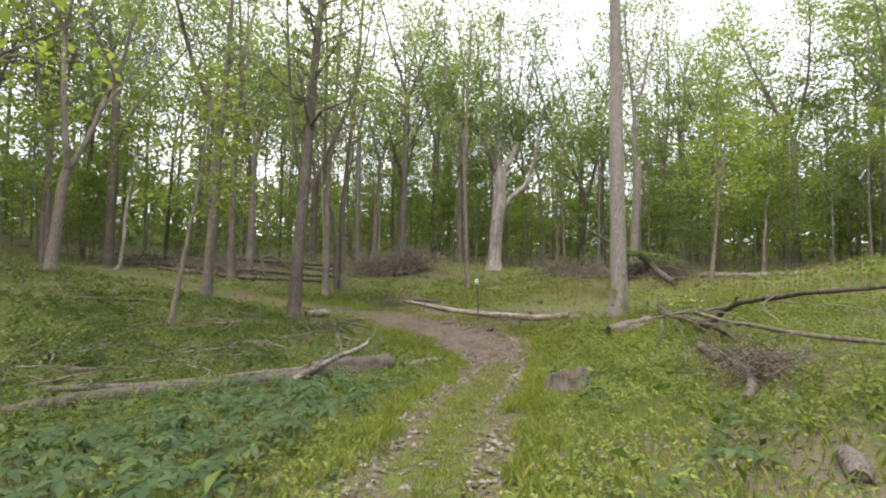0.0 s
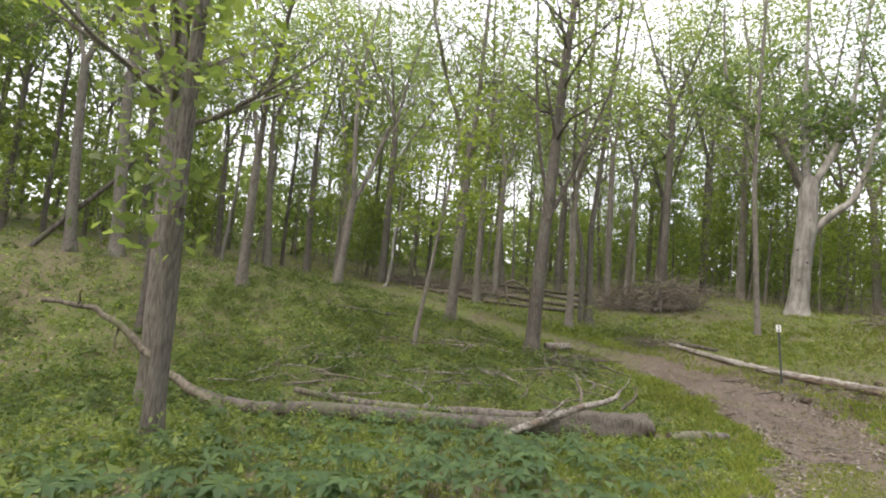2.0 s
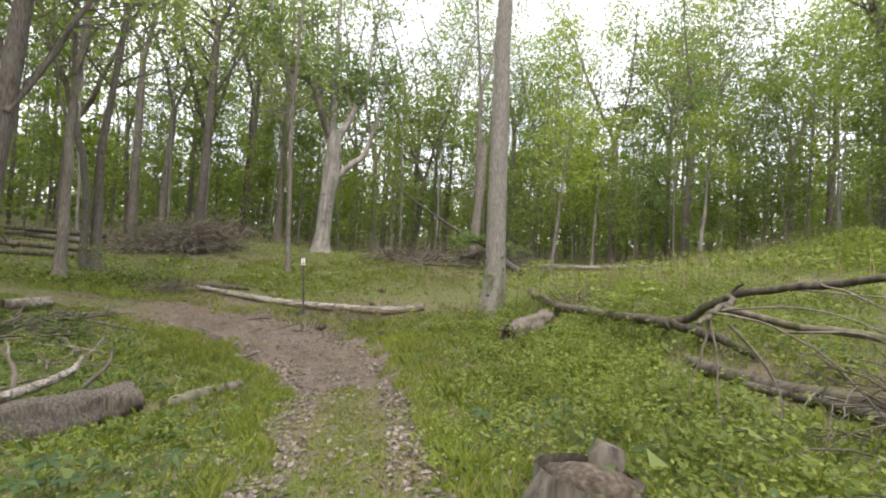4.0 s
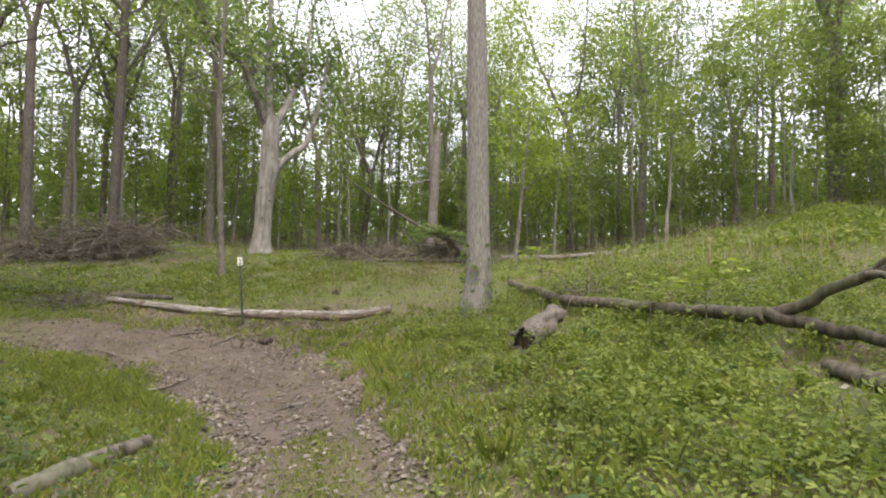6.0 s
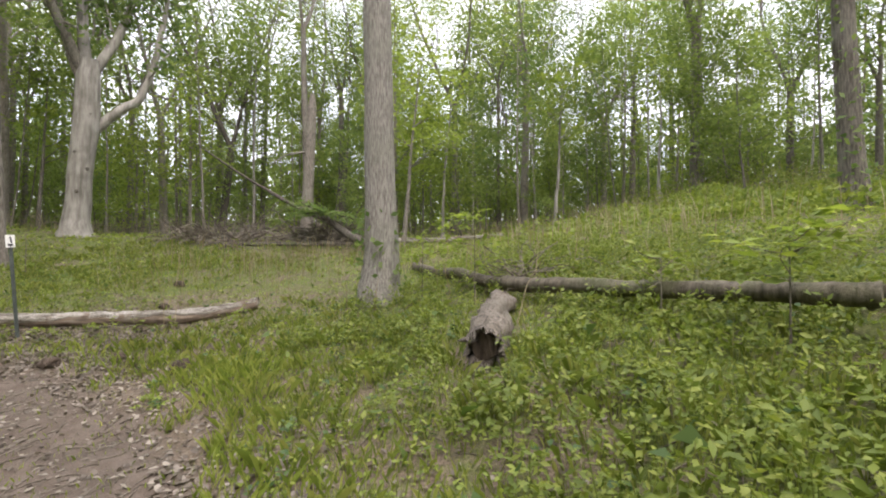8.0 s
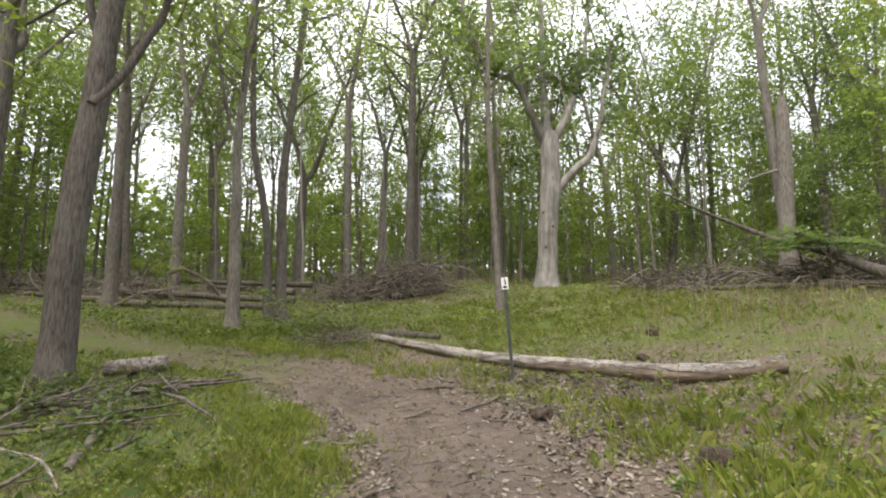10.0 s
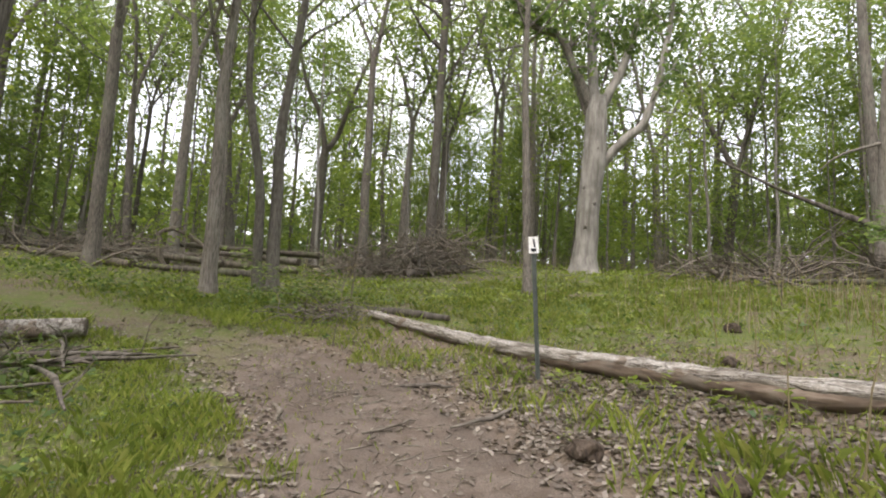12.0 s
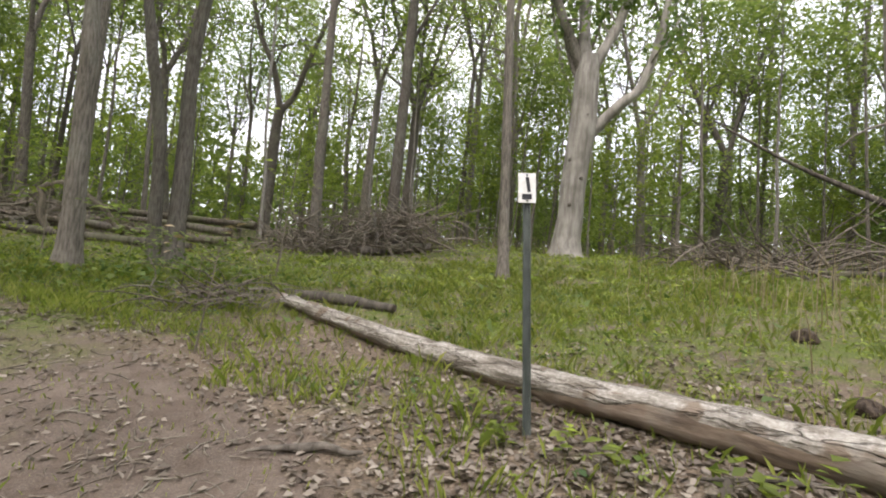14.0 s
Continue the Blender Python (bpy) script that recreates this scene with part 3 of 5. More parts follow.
forest_tree(38.2, 28.3, 0.60, (0.001, -0.003), fork=9)
forest_tree(41.0, 27.2, 0.62, (0.006, -0.013), fork=9)
slim_tree(13.1, 50.9, 0.51, (-0.000, 0.000))
forest_tree(28.5, 29.4, 0.66, (0.016, -0.024), fork=10)
forest_tree(22.5, 39.7, 0.48, (0.034, -0.024), fork=9)
forest_tree(-16.1, 32.2, 0.35, (-0.045, -0.053), fork=7)
forest_tree(-15.7, 39.3, 0.58, (-0.090, -0.070), fork=9)
forest_tree(-10.2, 51.3, 0.43, (-0.078, -0.026), fork=9)
slim_tree(8.1, 46.4, 0.31, (0.002, -0.001))
slim_tree(10.1, 41.6, 0.34, (-0.011, 0.004))
forest_tree(13.0, 44.8, 0.57, (0.087, -0.037), fork=7)
forest_tree(-24.5, 28.6, 0.46, (-0.008, -0.014), fork=8)
slim_tree(-21.8, 25.2, 0.21, (-0.003, -0.005))
pale_tree(-23.7, 36.4, 0.30, (0.045, 0.049))
forest_tree(-6.8, 36.9, 0.5, (-0.01, 0.0), fork=11)
forest_tree(-6.3, 42.0, 0.48, (0.035, 0.0), fork=9)
forest_tree(-4.1, 42.7, 0.55, (0.03, 0.0), fork=7.5, leaders=3)



# tall trees standing behind the clearing
for _x, _y in ((-1.0, 48.0), (5.5, 49.0), (9.0, 54.0), (14.5, 50.0), (18.5, 55.0), (2.0, 56.0), (23.0, 49.0), (-6.0, 53.0)):
    forest_tree(_x, _y, 0.5, (0.01, 0.0), 11, 31, 3, 0.32, crown_base=8.0, leaf_count=3000, leaf_size=0.21, label="tall forest tree with a high airy crown behind the clearing")


# ---- the old pale tree with a dead limb ----
def old_pale_tree():
    rng = stream()
    x, y = 3.85, 35.0
    thing = new("old_tree")
    thing.location = (x, y, float(floor_at(x, y)))
    wood = Geo()
    z = np.array((-0.3, 0.0, 0.25, 0.7, 1.5, 2.6, 3.8, 5.0, 6.2, 7.0, 7.8))
    px = np.array((-0.04, -0.04, -0.02, 0.0, 0.05, 0.09, 0.16, 0.26, 0.32, 0.33, 0.32))
    r = np.array((0.82, 0.7, 0.6, 0.53, 0.49, 0.47, 0.47, 0.5, 0.46, 0.46, 0.36))
    tube(wood, np.stack([px, 0.05 * np.sin(z), z], 1), r, 20, 0.03, rng, lumps=0.16)
    trunk = part("trunk", wood, BARK_PALE, thing, "pale scarred trunk with dark knot holes")
    ends = []
    for name, r0, r1, mat, line in (
            ("dead_limb", 0.23, 0.09, BARK_PALE, ((0.35, 0, 4.5), (1.35, -0.2, 5.75), (2.1, -0.3, 6.5), (2.6, -0.4, 8.0), (2.95, -0.5, 10.0), (3.2, -0.5, 12.0))),
            ("limb", 0.2, 0.06, BARK, ((0.15, 0, 7.2), (-0.6, -0.2, 8.9), (-1.3, -0.5, 10.3), (-2.6, -0.8, 10.9), (-3.3, -0.9, 12.1), (-3.9, -1.0, 14.2), (-4.2, -1.0, 18.5))),
            ("limb", 0.27, 0.06, BARK_PALE, ((0.25, 0, 7.2), (0.15, 0.3, 10.5), (0.2, 0.5, 13.0), (0.3, 0.6, 20.0))),
            ("limb", 0.24, 0.06, BARK_PALE, ((0.35, 0, 7.0), (1.3, 0.2, 9.2), (1.9, 0.3, 11.2), (2.2, 0.3, 12.5), (3.0, 0.4, 18.5))),
            ("limb", 0.12, 0.04, BARK, ((0.2, 0, 6.4), (-0.5, 0.4, 8.4), (-0.9, 0.8, 11.0), (-1.3, 1.0, 16.0)))):
        g = Geo()
        n = 4 * len(line)
        pts = smooth_line(line, n) + np.cumsum(rng.normal(0, 0.02, (n, 3)), axis=0)
        rr = np.linspace(r0, r1, n)
        tube(g, pts, rr, 12, 0.05, rng, lumps=0.15)
        for k in range(4 if name == "limb" else n // 2, n):
            a = rng.uniform(0, 2 * np.pi)
            sub, sr = limb(rng, pts[k], (math.cos(a), math.sin(a), rng.uniform(0.1, 1.2)), rng.uniform(0.8, 2.2), rr[k] * 0.35, 0.5, 5, 0.2, 0.25)
            tube(g, sub, sr, 6, caps=False)
            ends += [p for p in (pts[k], *sub[1:]) if p[2] > rng.uniform(7.5, 13.0) or p[0] < -1.8]
        part(name, g, mat, thing)
    ends = np.array(ends)
    crown = Geo()
    pick = ends[rng.integers(0, len(ends), 5600)]
    leaves(crown, rng, pick + rng.normal(0, 1, (5600, 3)) * (0.42, 0.42, 0.34), 0.2, 0.35)
    part("crown", crown, LEAF_DEEP, thing, "fresh green leaves in loose bunches")
    for h, a in ((1.9, 4.4), (2.9, 5.1), (3.6, 4.0), (5.3, 4.9), (6.0, 4.2)):
        knot = Geo()
        c = np.array((float(np.interp(h, z, px)) + 0.46 * math.cos(a), 0.46 * math.sin(a), h))
        tube(knot, [c, c + 0.04 * np.array((math.cos(a), math.sin(a), 0))], (0.085, 0.05), 9, 0.1, rng)
        part("knot", knot, BARK_DARK, trunk, "dark round knot hole")
    TREES.append((x, y))
    tagged(thing, "old tree with pale scarred trunk and a bare dead limb", "tree", "trees of the wood")


old_pale_tree()


def snag():
    rng, g = stream(), Geo()
    x, y = 13.0, 31.9
    z = np.array((-0.2, 0, 0.4, 1.5, 3.0, 4.5, 6.0, 7.0, 7.6))
    tube(g, np.stack([0.035 * z, -0.02 * z, z], 1), (0.42, 0.38, 0.33, 0.3, 0.28, 0.27, 0.25, 0.22, 0.12), 12, 0.07, rng)
    for a in (0.4, 2.2, 4.0):
        s = np.array((0.25 + 0.12 * math.cos(a), -0.14 + 0.12 * math.sin(a), 7.0))
        tube(g, [s, s + (0.02, 0, rng.uniform(0.5, 1.3))], (0.08, 0.01), 5, 0.1, rng)
    sub, sr = limb(rng, (0.15, -0.1, 4.6), (-1, 0.2, -0.1), 2.2, 0.07, 0.3, 5, -0.2, 0.3)
    tube(g, sub, sr, 6)
    thing = new("dead_tree")
    thing.location = (x, y, float(floor_at(x, y)))
    part("trunk", g, BARK, thing, "broken grey-brown trunk with splintered top")
    tagged(thing, "standing dead tree snapped off with a splintered top", "dead tree")


snag()


# ---- the wood beyond the clearing: a few models, planted many times ----
def shared_tree(kind, seed):
    rng = np.random.default_rng(seed)
    if kind == "canopy":
        wood, crown = tree_geometry(rng, rng.uniform(0.32, 0.5), rng.uniform(27, 34), rng.normal(0, 0.03, 2), rng.uniform(9, 15), 7.0, 3900, 0.225, 3, 0.3, simple=True)
        mats, label = (BARK_DARK, (LEAF, LEAF_DEEP)[seed % 2]), "tall straight forest tree with a high leafy crown"
    elif kind == "middle":
        wood, crown = tree_geometry(rng, rng.uniform(0.14, 0.24), rng.uniform(11, 17), rng.normal(0, 0.04, 2), 0, 2.2, 3000, 0.18, simple=True)
        mats, label = (BARK, (LEAF, LEAF_BRIGHT, LEAF_DEEP)[seed % 3]), "half-grown forest tree leafy from low on its stem"
    elif kind == "pole":
        wood, crown = tree_geometry(rng, rng.uniform(0.11, 0.2), rng.uniform(12, 17), rng.normal(0, 0.05, 2), 0, 7.5, 1300, 0.2, simple=True, sway=0.25)
        mats, label = ((BARK, BARK_GREY)[seed % 2], LEAF), "thin bare-stemmed pole tree at the wood's edge"
    else:
        wood, crown = tree_geometry(rng, rng.uniform(0.06, 0.1), rng.uniform(4.5, 7), rng.normal(0, 0.06, 2), 0, 0.7, 2000, 0.15, sway=0.3, simple=True)
        mats, label = (BARK, (LEAF_BRIGHT, LEAF)[seed % 2]), "young understorey tree with layered bright leaves"
    thing = new("tree")
    part("trunk", wood, mats[0], thing)
    part("crown", crown, mats[1], thing)
    return tagged(thing, label, "tree", "trees of the wood")


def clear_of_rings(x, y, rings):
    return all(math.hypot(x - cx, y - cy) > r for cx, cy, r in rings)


def plant_wood():
    rng = np.random.default_rng(77)
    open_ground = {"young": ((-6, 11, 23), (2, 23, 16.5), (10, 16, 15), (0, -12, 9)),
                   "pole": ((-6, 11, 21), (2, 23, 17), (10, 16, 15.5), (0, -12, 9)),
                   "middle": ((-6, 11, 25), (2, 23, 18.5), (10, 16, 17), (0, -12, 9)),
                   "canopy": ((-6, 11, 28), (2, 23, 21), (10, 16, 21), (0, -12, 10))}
    for kind, count, models, far in (("canopy", 74, 5, 62), ("middle", 90, 6, 56), ("young", 92, 5, 46), ("pole", 56, 5, 40)):
        stock = [shared_tree(kind, 500 + 13 * k + len(kind)) for k in range(models)]
        taken, used = [], 0
        while len(taken) < count:
            a = rng.uniform(0, 2 * np.pi) if kind == "canopy" or rng.random() < 0.85 else rng.uniform(-0.1, 1.1)
            r = far * math.sqrt(rng.uniform(0.06, 1))
            x, y = 2 + r * math.cos(a), 16 + r * math.sin(a)
            if y < -4 and rng.random() < 0.75:
                continue
            if kind == "middle" and x < -16 and 4 < y < 44 and rng.random() < 0.5:
                continue
            if x > 22 and y < 15 and rng.random() < 0.55:
                continue
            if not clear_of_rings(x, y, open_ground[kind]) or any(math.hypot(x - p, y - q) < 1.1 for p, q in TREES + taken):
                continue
            taken.append((x, y))
            s = rng.uniform(0.82, 1.2)
            m = Matrix.Translation((x, y, float(land(x, y)) - 0.05)) @ Matrix.Rotation(rng.uniform(0, 6.28), 4, "Z")
            base = stock[len(taken) % models]
            if used < models and len(taken) % models == used % models and not base.get("placed"):
                base["placed"], used = 1, used + 1
                base.matrix_basis = m
            else:
                copy_thing(base, m).scale = (s, s, s)
        TREES.extend(taken)


plant_wood()


def far_foliage():
    """The far wood: leaves gathered in crowns of every height, and dark stems."""
    rng = np.random.default_rng(5)
    crown, stems = Geo(), Geo()
    for _ in range(520):
        b, q = rng.uniform(0, 2 * np.pi), rng.uniform(50, 88)
        sx, sy = 2 + q * math.cos(b), 16 + q * math.sin(b)
        sz, h = float(land(sx, sy)), rng.uniform(9, 28)
        tube(stems, [(sx, sy, sz - 0.2), (sx + rng.normal(0, 0.4), sy, sz + h)], (rng.uniform(0.1, 0.22), 0.05), 5, caps=False)
        m = 220
        f = rng.uniform(0, 1, m)
        wide = (0.8 + h * 0.13) * np.sqrt(np.clip(1.1 - f, 0.1, 1)) * rng.uniform(0.3, 1.1, m)
        a = rng.integers(0, 9, m) * 0.7 + rng.normal(0, 0.25, m)
        low = h * rng.uniform(0.05, 0.4)
        small_leaves(crown, rng, np.stack([sx + wide * np.cos(a), sy + wide * np.sin(a), sz + low + f * (h - low)], 1), 0.6, 0.4)
    n = 29000
    a, r = rng.uniform(0, 2 * np.pi, n), rng.uniform(50, 84, n)
    x, y = 2 + r * np.cos(a), 16 + r * np.sin(a)
    small_leaves(crown, rng, np.stack([x, y, land(x, y) + 0.1 + 9.0 * rng.uniform(0, 1, n) ** 1.5], 1), 0.85, 0.4)
    # the last trees on the skyline close the view low down
    a, r = rng.uniform(0, 2 * np.pi, n), rng.uniform(86, 100, n)
    x, y = 2 + r * np.cos(a), 16 + r * np.sin(a)
    top = 10.0 + 3.0 * np.sin(a * 17.0) + 2.0 * np.sin(a * 41.0 + 1.0)
    small_leaves(crown, rng, np.stack([x, y, land(x, y) + top * rng.uniform(0, 1, n)], 1), 1.3, 0.3)
    tagged(part("far_foliage", crown, LEAF), "distant green wall of woodland leaves", "foliage", kind="stuff")
    tagged(part("far_stems", stems, BARK_DARK), "distant dark tree stems of the wood", "tree stems", kind="stuff")


far_foliage()


# ---- fallen wood ----
def cut_wood_build(node, links):
    geo = node("ShaderNodeTexCoord")
    wave = node("ShaderNodeTexNoise", Scale=26.0, Detail=4.0)
    links.new(geo.outputs["Object"], wave.inputs["Vector"])
    color = ramp(node, links, wave.outputs["Fac"], [(0.3, (0.04, 0.031, 0.023)), (0.55, (0.09, 0.072, 0.054)), (0.75, (0.16, 0.132, 0.102))])
    return surface(node, links, color, 0.9, bumped(node, links, wave.outputs["Fac"], 0.6, 0.01))


def log_coords(node, links):
    """Position with the pale log's length as its first axis, stretched along the grain."""
    geo = node("ShaderNodeNewGeometry")

    def along(axis, scale):
        d = node("ShaderNodeVectorMath")
        d.operation = "DOT_PRODUCT"
        links.new(geo.outputs["Position"], d.inputs[0])
        d.inputs[1].default_value = tuple(scale * a for a in axis)
        return d.outputs["Value"]

    lengthwise = node("ShaderNodeCombineXYZ")
    links.new(along((-0.77, 0.63, 0), 0.22), lengthwise.inputs[0])
    links.new(along((0.63, 0.77, 0), 1.3), lengthwise.inputs[1])
    links.new(along((0, 0, 1), 1.3), lengthwise.inputs[2])
    return lengthwise


def bare_wood_build(node, links):
    lengthwise = log_coords(node, links)
    grain = node("ShaderNodeTexNoise", Scale=16.0, Detail=5.0, Roughness=0.6)
    links.new(lengthwise.outputs[0], grain.inputs["Vector"])
    color = ramp(node, links, grain.outputs["Fac"], [(0.3, (0.07, 0.052, 0.039)), (0.5, (0.155, 0.117, 0.087)), (0.7, (0.25, 0.2, 0.156))])
    color = blend(node, links, ramp(node, links, noise_at(node, links, 3.0, 3.0), [(0.5, (0, 0, 0)), (0.66, (0.7, 0.7, 0.7))]), color, (0.2, 0.178, 0.15))
    return surface(node, links, color, 0.8, bumped(node, links, grain.outputs["Fac"], 0.7, 0.02))


def birch_build(node, links):
    lengthwise = log_coords(node, links)
    cracks = node("ShaderNodeTexNoise", Scale=9.0, Detail=5.0, Roughness=0.65)
    links.new(lengthwise.outputs[0], cracks.inputs["Vector"])
    fine = noise_at(node, links, 34.0, 4.0)
    bare = noise_at(node, links, 1.9, 3.0)
    color = ramp(node, links, cracks.outputs["Fac"], [(0.3, (0.06, 0.05, 0.038)), (0.42, (0.19, 0.168, 0.138)), (0.52, (0.36, 0.335, 0.295)), (0.72, (0.5, 0.475, 0.43))])
    peeled = ramp(node, links, bare, [(0.56, (0, 0, 0)), (0.6, (0.85, 0.85, 0.85))])
    color = blend(node, links, peeled, color, (0.17, 0.122, 0.085))
    color = blend(node, links, ramp(node, links, fine, [(0.42, (0.5, 0.5, 0.5)), (0.62, (0, 0, 0))]), color, (0.13, 0.112, 0.088))
    plates = node("ShaderNodeTexVoronoi", Scale=7.0)
    plates.feature = "DISTANCE_TO_EDGE"
    warp = node("ShaderNodeVectorMath")
    warp.operation = "ADD"
    wobble = node("ShaderNodeTexNoise", Scale=12.0, Detail=3.0)
    links.new(lengthwise.outputs[0], wobble.inputs["Vector"])
    soft = node("ShaderNodeVectorMath")
    soft.operation = "SCALE"
    soft.inputs["Scale"].default_value = 0.16
    links.new(wobble.outputs["Color"], soft.inputs[0])
    links.new(lengthwise.outputs[0], warp.inputs[0])
    links.new(soft.outputs[0], warp.inputs[1])
    links.new(warp.outputs[0], plates.inputs["Vector"])
    seam = ramp(node, links, plates.outputs["Distance"], [(0.0, (0.75, 0.75, 0.75)), (0.035, (0, 0, 0))])
    color = blend(node, links, seam, color, (0.085, 0.07, 0.055))
    h = maths(node, links, "ADD", maths(node, links, "MULTIPLY", cracks.outputs["Fac"], 1.4), maths(node, links, "MULTIPLY", fine, 0.3))
    h = maths(node, links, "ADD", h, maths(node, links, "MULTIPLY", maths(node, links, "MINIMUM", plates.outputs["Distance"], 0.06), 8.0))
    return surface(node, links, color, 0.85, bumped(node, links, h, 1.0, 0.04))


CUT = material("old_cut_wood", cut_wood_build)
BARE_WOOD = material("bare_brown_wood", bare_wood_build)
PEELING = material("pale_peeling_bark", birch_build)
ROTTEN = bark("red_brown_rotten_wood", (0.05, 0.042, 0.034), (0.185, 0.16, 0.131), 0.4, 34.0, (0.15, 0.14, 0.11))
TWIG = bark("grey_twigs", (0.08, 0.066, 0.05), (0.2, 0.172, 0.138), 0.3, 14.0)
DARK_LIMB = bark("dark_mossy_limb", (0.05, 0.043, 0.032), (0.15, 0.128, 0.098), 0.5, 14.0, (0.11, 0.13, 0.05))
SOIL = bark("dark_soil", (0.03, 0.022, 0.016), (0.1, 0.075, 0.055), 0.3, 30.0, (0.13, 0.1, 0.075))


def lying(points, radius, lift=0.75):
    """Puts a line of (x, y) on the ground, its middle a little under one radius up."""
    return np.array([(x, y, float(floor_at(x, y)) + radius * lift) for x, y in points])


LOGS = []


def bark_shell(thing, line, rr, near, mat):
    """A ragged shell of old bark over the upper side of a log, gone from parts of its flank."""
    n, m = 260, 18
    at = np.linspace(0, len(line) - 1, n)
    mid = np.stack([np.interp(at, np.arange(len(line)), line[:, k]) for k in range(3)], 1)
    rad = np.interp(at, np.arange(len(line)), rr)
    near = unit((near[0], near[1], 0))
    rows = []
    for i in range(n):
        f = i / n
        wear = noise.noise(Vector((f * 7.0, 3.1, 0))) * 0.45 + noise.noise(Vector((f * 38.0, 0.4, 0))) * 0.22 + noise.noise(Vector((f * 120.0, 9.0, 0))) * 0.1
        a1 = (1.4 if f < 0.42 else 1.4 + 0.8 * min(1.0, (f - 0.42) * 6)) + wear
        a0 = -1.9 + 0.5 * noise.noise(Vector((f * 30.0, 7.7, 0)))
        ang = np.linspace(a0, a1, m)
        lift = np.array([0.012 + 0.009 * noise.noise(Vector((f * 60.0, q * 4.0, 2.0))) + 0.012 * max(0, noise.noise(Vector((f * 22.0, q * 1.5, 5.0)))) for q in ang])
        lift[0] = lift[-1] = -0.008
        r = rad[i] + lift
        rows.append(mid[i] + (np.sin(ang) * r)[:, None] * near + (np.cos(ang) * r)[:, None] * np.array((0, 0, 1.0)))
    g = Geo()
    i, j = np.meshgrid(np.arange(n - 1), np.arange(m - 1), indexing="ij")
    a = (i * m + j).ravel()
    g.add(np.concatenate(rows), np.stack([a, a + 1, a + m + 1, a + m], 1))
    part("bark", g, mat, thing, "pale grey flaking bark")


def fallen_log(points, radii, mat, label, n=24, sides=14, name="fallen_log", rough=0.05, category="log", shell=None):
    """A log: bark body with the two end faces as parts of their own."""
    rng = stream()
    line = smooth_line(points, n)
    LOGS.append(line[:, :2])
    rr = np.interp(np.linspace(0, len(radii) - 1, n), np.arange(len(radii)), radii)
    base = line.mean(0)
    thing = new(name)
    thing.location = base
    line = line - base
    line[:, 2] += rng.normal(0, 0.006, n)
    g = Geo()
    tube(g, line, rr, sides, 0.02, rng, caps=False, lumps=rough * 4)
    part("bark" if shell is None else "wood", g, mat if shell is None else BARE_WOOD, thing)
    if shell is not None:
        bark_shell(thing, line, rr, shell, mat)
    for k, away in ((0, line[0] - line[1]), (-1, line[-1] - line[-2])):
        face = Geo()
        w = unit(away)
        c = line[k] - w * 0.012
        tube(face, [c, c + w * 0.006, c + w * 0.009], (rr[k] * 0.95, rr[k] * 0.93, rr[k] * 0.4), sides, 0.04, rng)
        part("end_face", face, CUT, thing, "weathered brown end grain")
    return tagged(thing, label, category, "fallen wood")


def branch(points, radii, label="thin fallen branch on the ground", mat=None, n=8, sides=6, twigs=0, seed=0):
    """A loose stick or branch, with side twigs where it has any."""
    rng = np.random.default_rng(300 + seed)
    line = smooth_line(points, n)
    base = line.mean(0)
    g = Geo()
    rr = np.interp(np.linspace(0, len(radii) - 1, n), np.arange(len(radii)), radii)
    line = line - base + rng.normal(0, rr.mean() * 0.5, (n, 3))
    tube(g, line, rr, sides, 0.08, rng)
    for _ in range(twigs):
        k = rng.integers(1, n - 1)
        w = unit(line[k + 1] - line[k - 1]) + rng.normal(0, 0.5, 3) + (0, 0, 0.35)
        sub, sr = limb(rng, line[k], w, rng.uniform(0.3, 0.8), rr[k] * 0.5, 0.4, 4, 0.1, 0.3)
        tube(g, sub, sr, 4, caps=False)
    thing = part("fallen_branch", g, mat or TWIG)
    thing.location = base
    return tagged(thing, label, "branch", "fallen wood")


# long pale log by the sign
fallen_log(lying([(5.0, 18.35), (4.1, 18.75), (3.1, 19.75), (1.75, 21.0), (0.6, 21.95), (-0.75, 23.0), (-1.85, 23.9)], 0.12, 0.8),
           (0.115, 0.13, 0.13, 0.12, 0.11, 0.095, 0.075), PEELING, "long pale fallen log with peeling bark beside the path", 60, 18, shell=(-0.63, -0.77))
fallen_log(lying([(-0.1, 23.9), (-1.0, 24.3), (-2.1, 24.6)], 0.1, 0.6), (0.06, 0.1, 0.08), DEADWOOD, "short grey log lying in grass behind the pale log", 8, 9)
# thick log with splintered sticks, and the long thin trunks it lies among
fallen_log(lying([(-1.35, 12.3), (-2.1, 11.6), (-3.0, 10.8)], 0.27, 0.6), (0.25, 0.28, 0.22), ROTTEN, "thick red-brown rotting log with frayed fibres", 26, 24, rough=0.1)
fallen_log(lying([(-2.6, 10.6), (-4.4, 9.5), (-6.2, 8.7), (-8.3, 8.5), (-10.9, 9.0)], 0.14, 0.95), (0.16, 0.15, 0.14, 0.12, 0.08), DEADWOOD, "long mossy grey fallen trunk in low plants", 20, 12)
fallen_log(lying([(-2.9, 11.9), (-4.6, 10.9), (-6.4, 10.1), (-8.6, 10.2)], 0.11, 1.0), (0.12, 0.12, 0.1, 0.06), DEADWOOD, "second mossy trunk lying behind the thick log", 14, 10)
fallen_log(lying([(-0.95, 12.2), (-0.45, 12.65), (0.0, 13.05)], 0.09, 0.7), (0.1, 0.1, 0.07), DEADWOOD, "short grey log pointing from the thick log to the path", 7, 10)
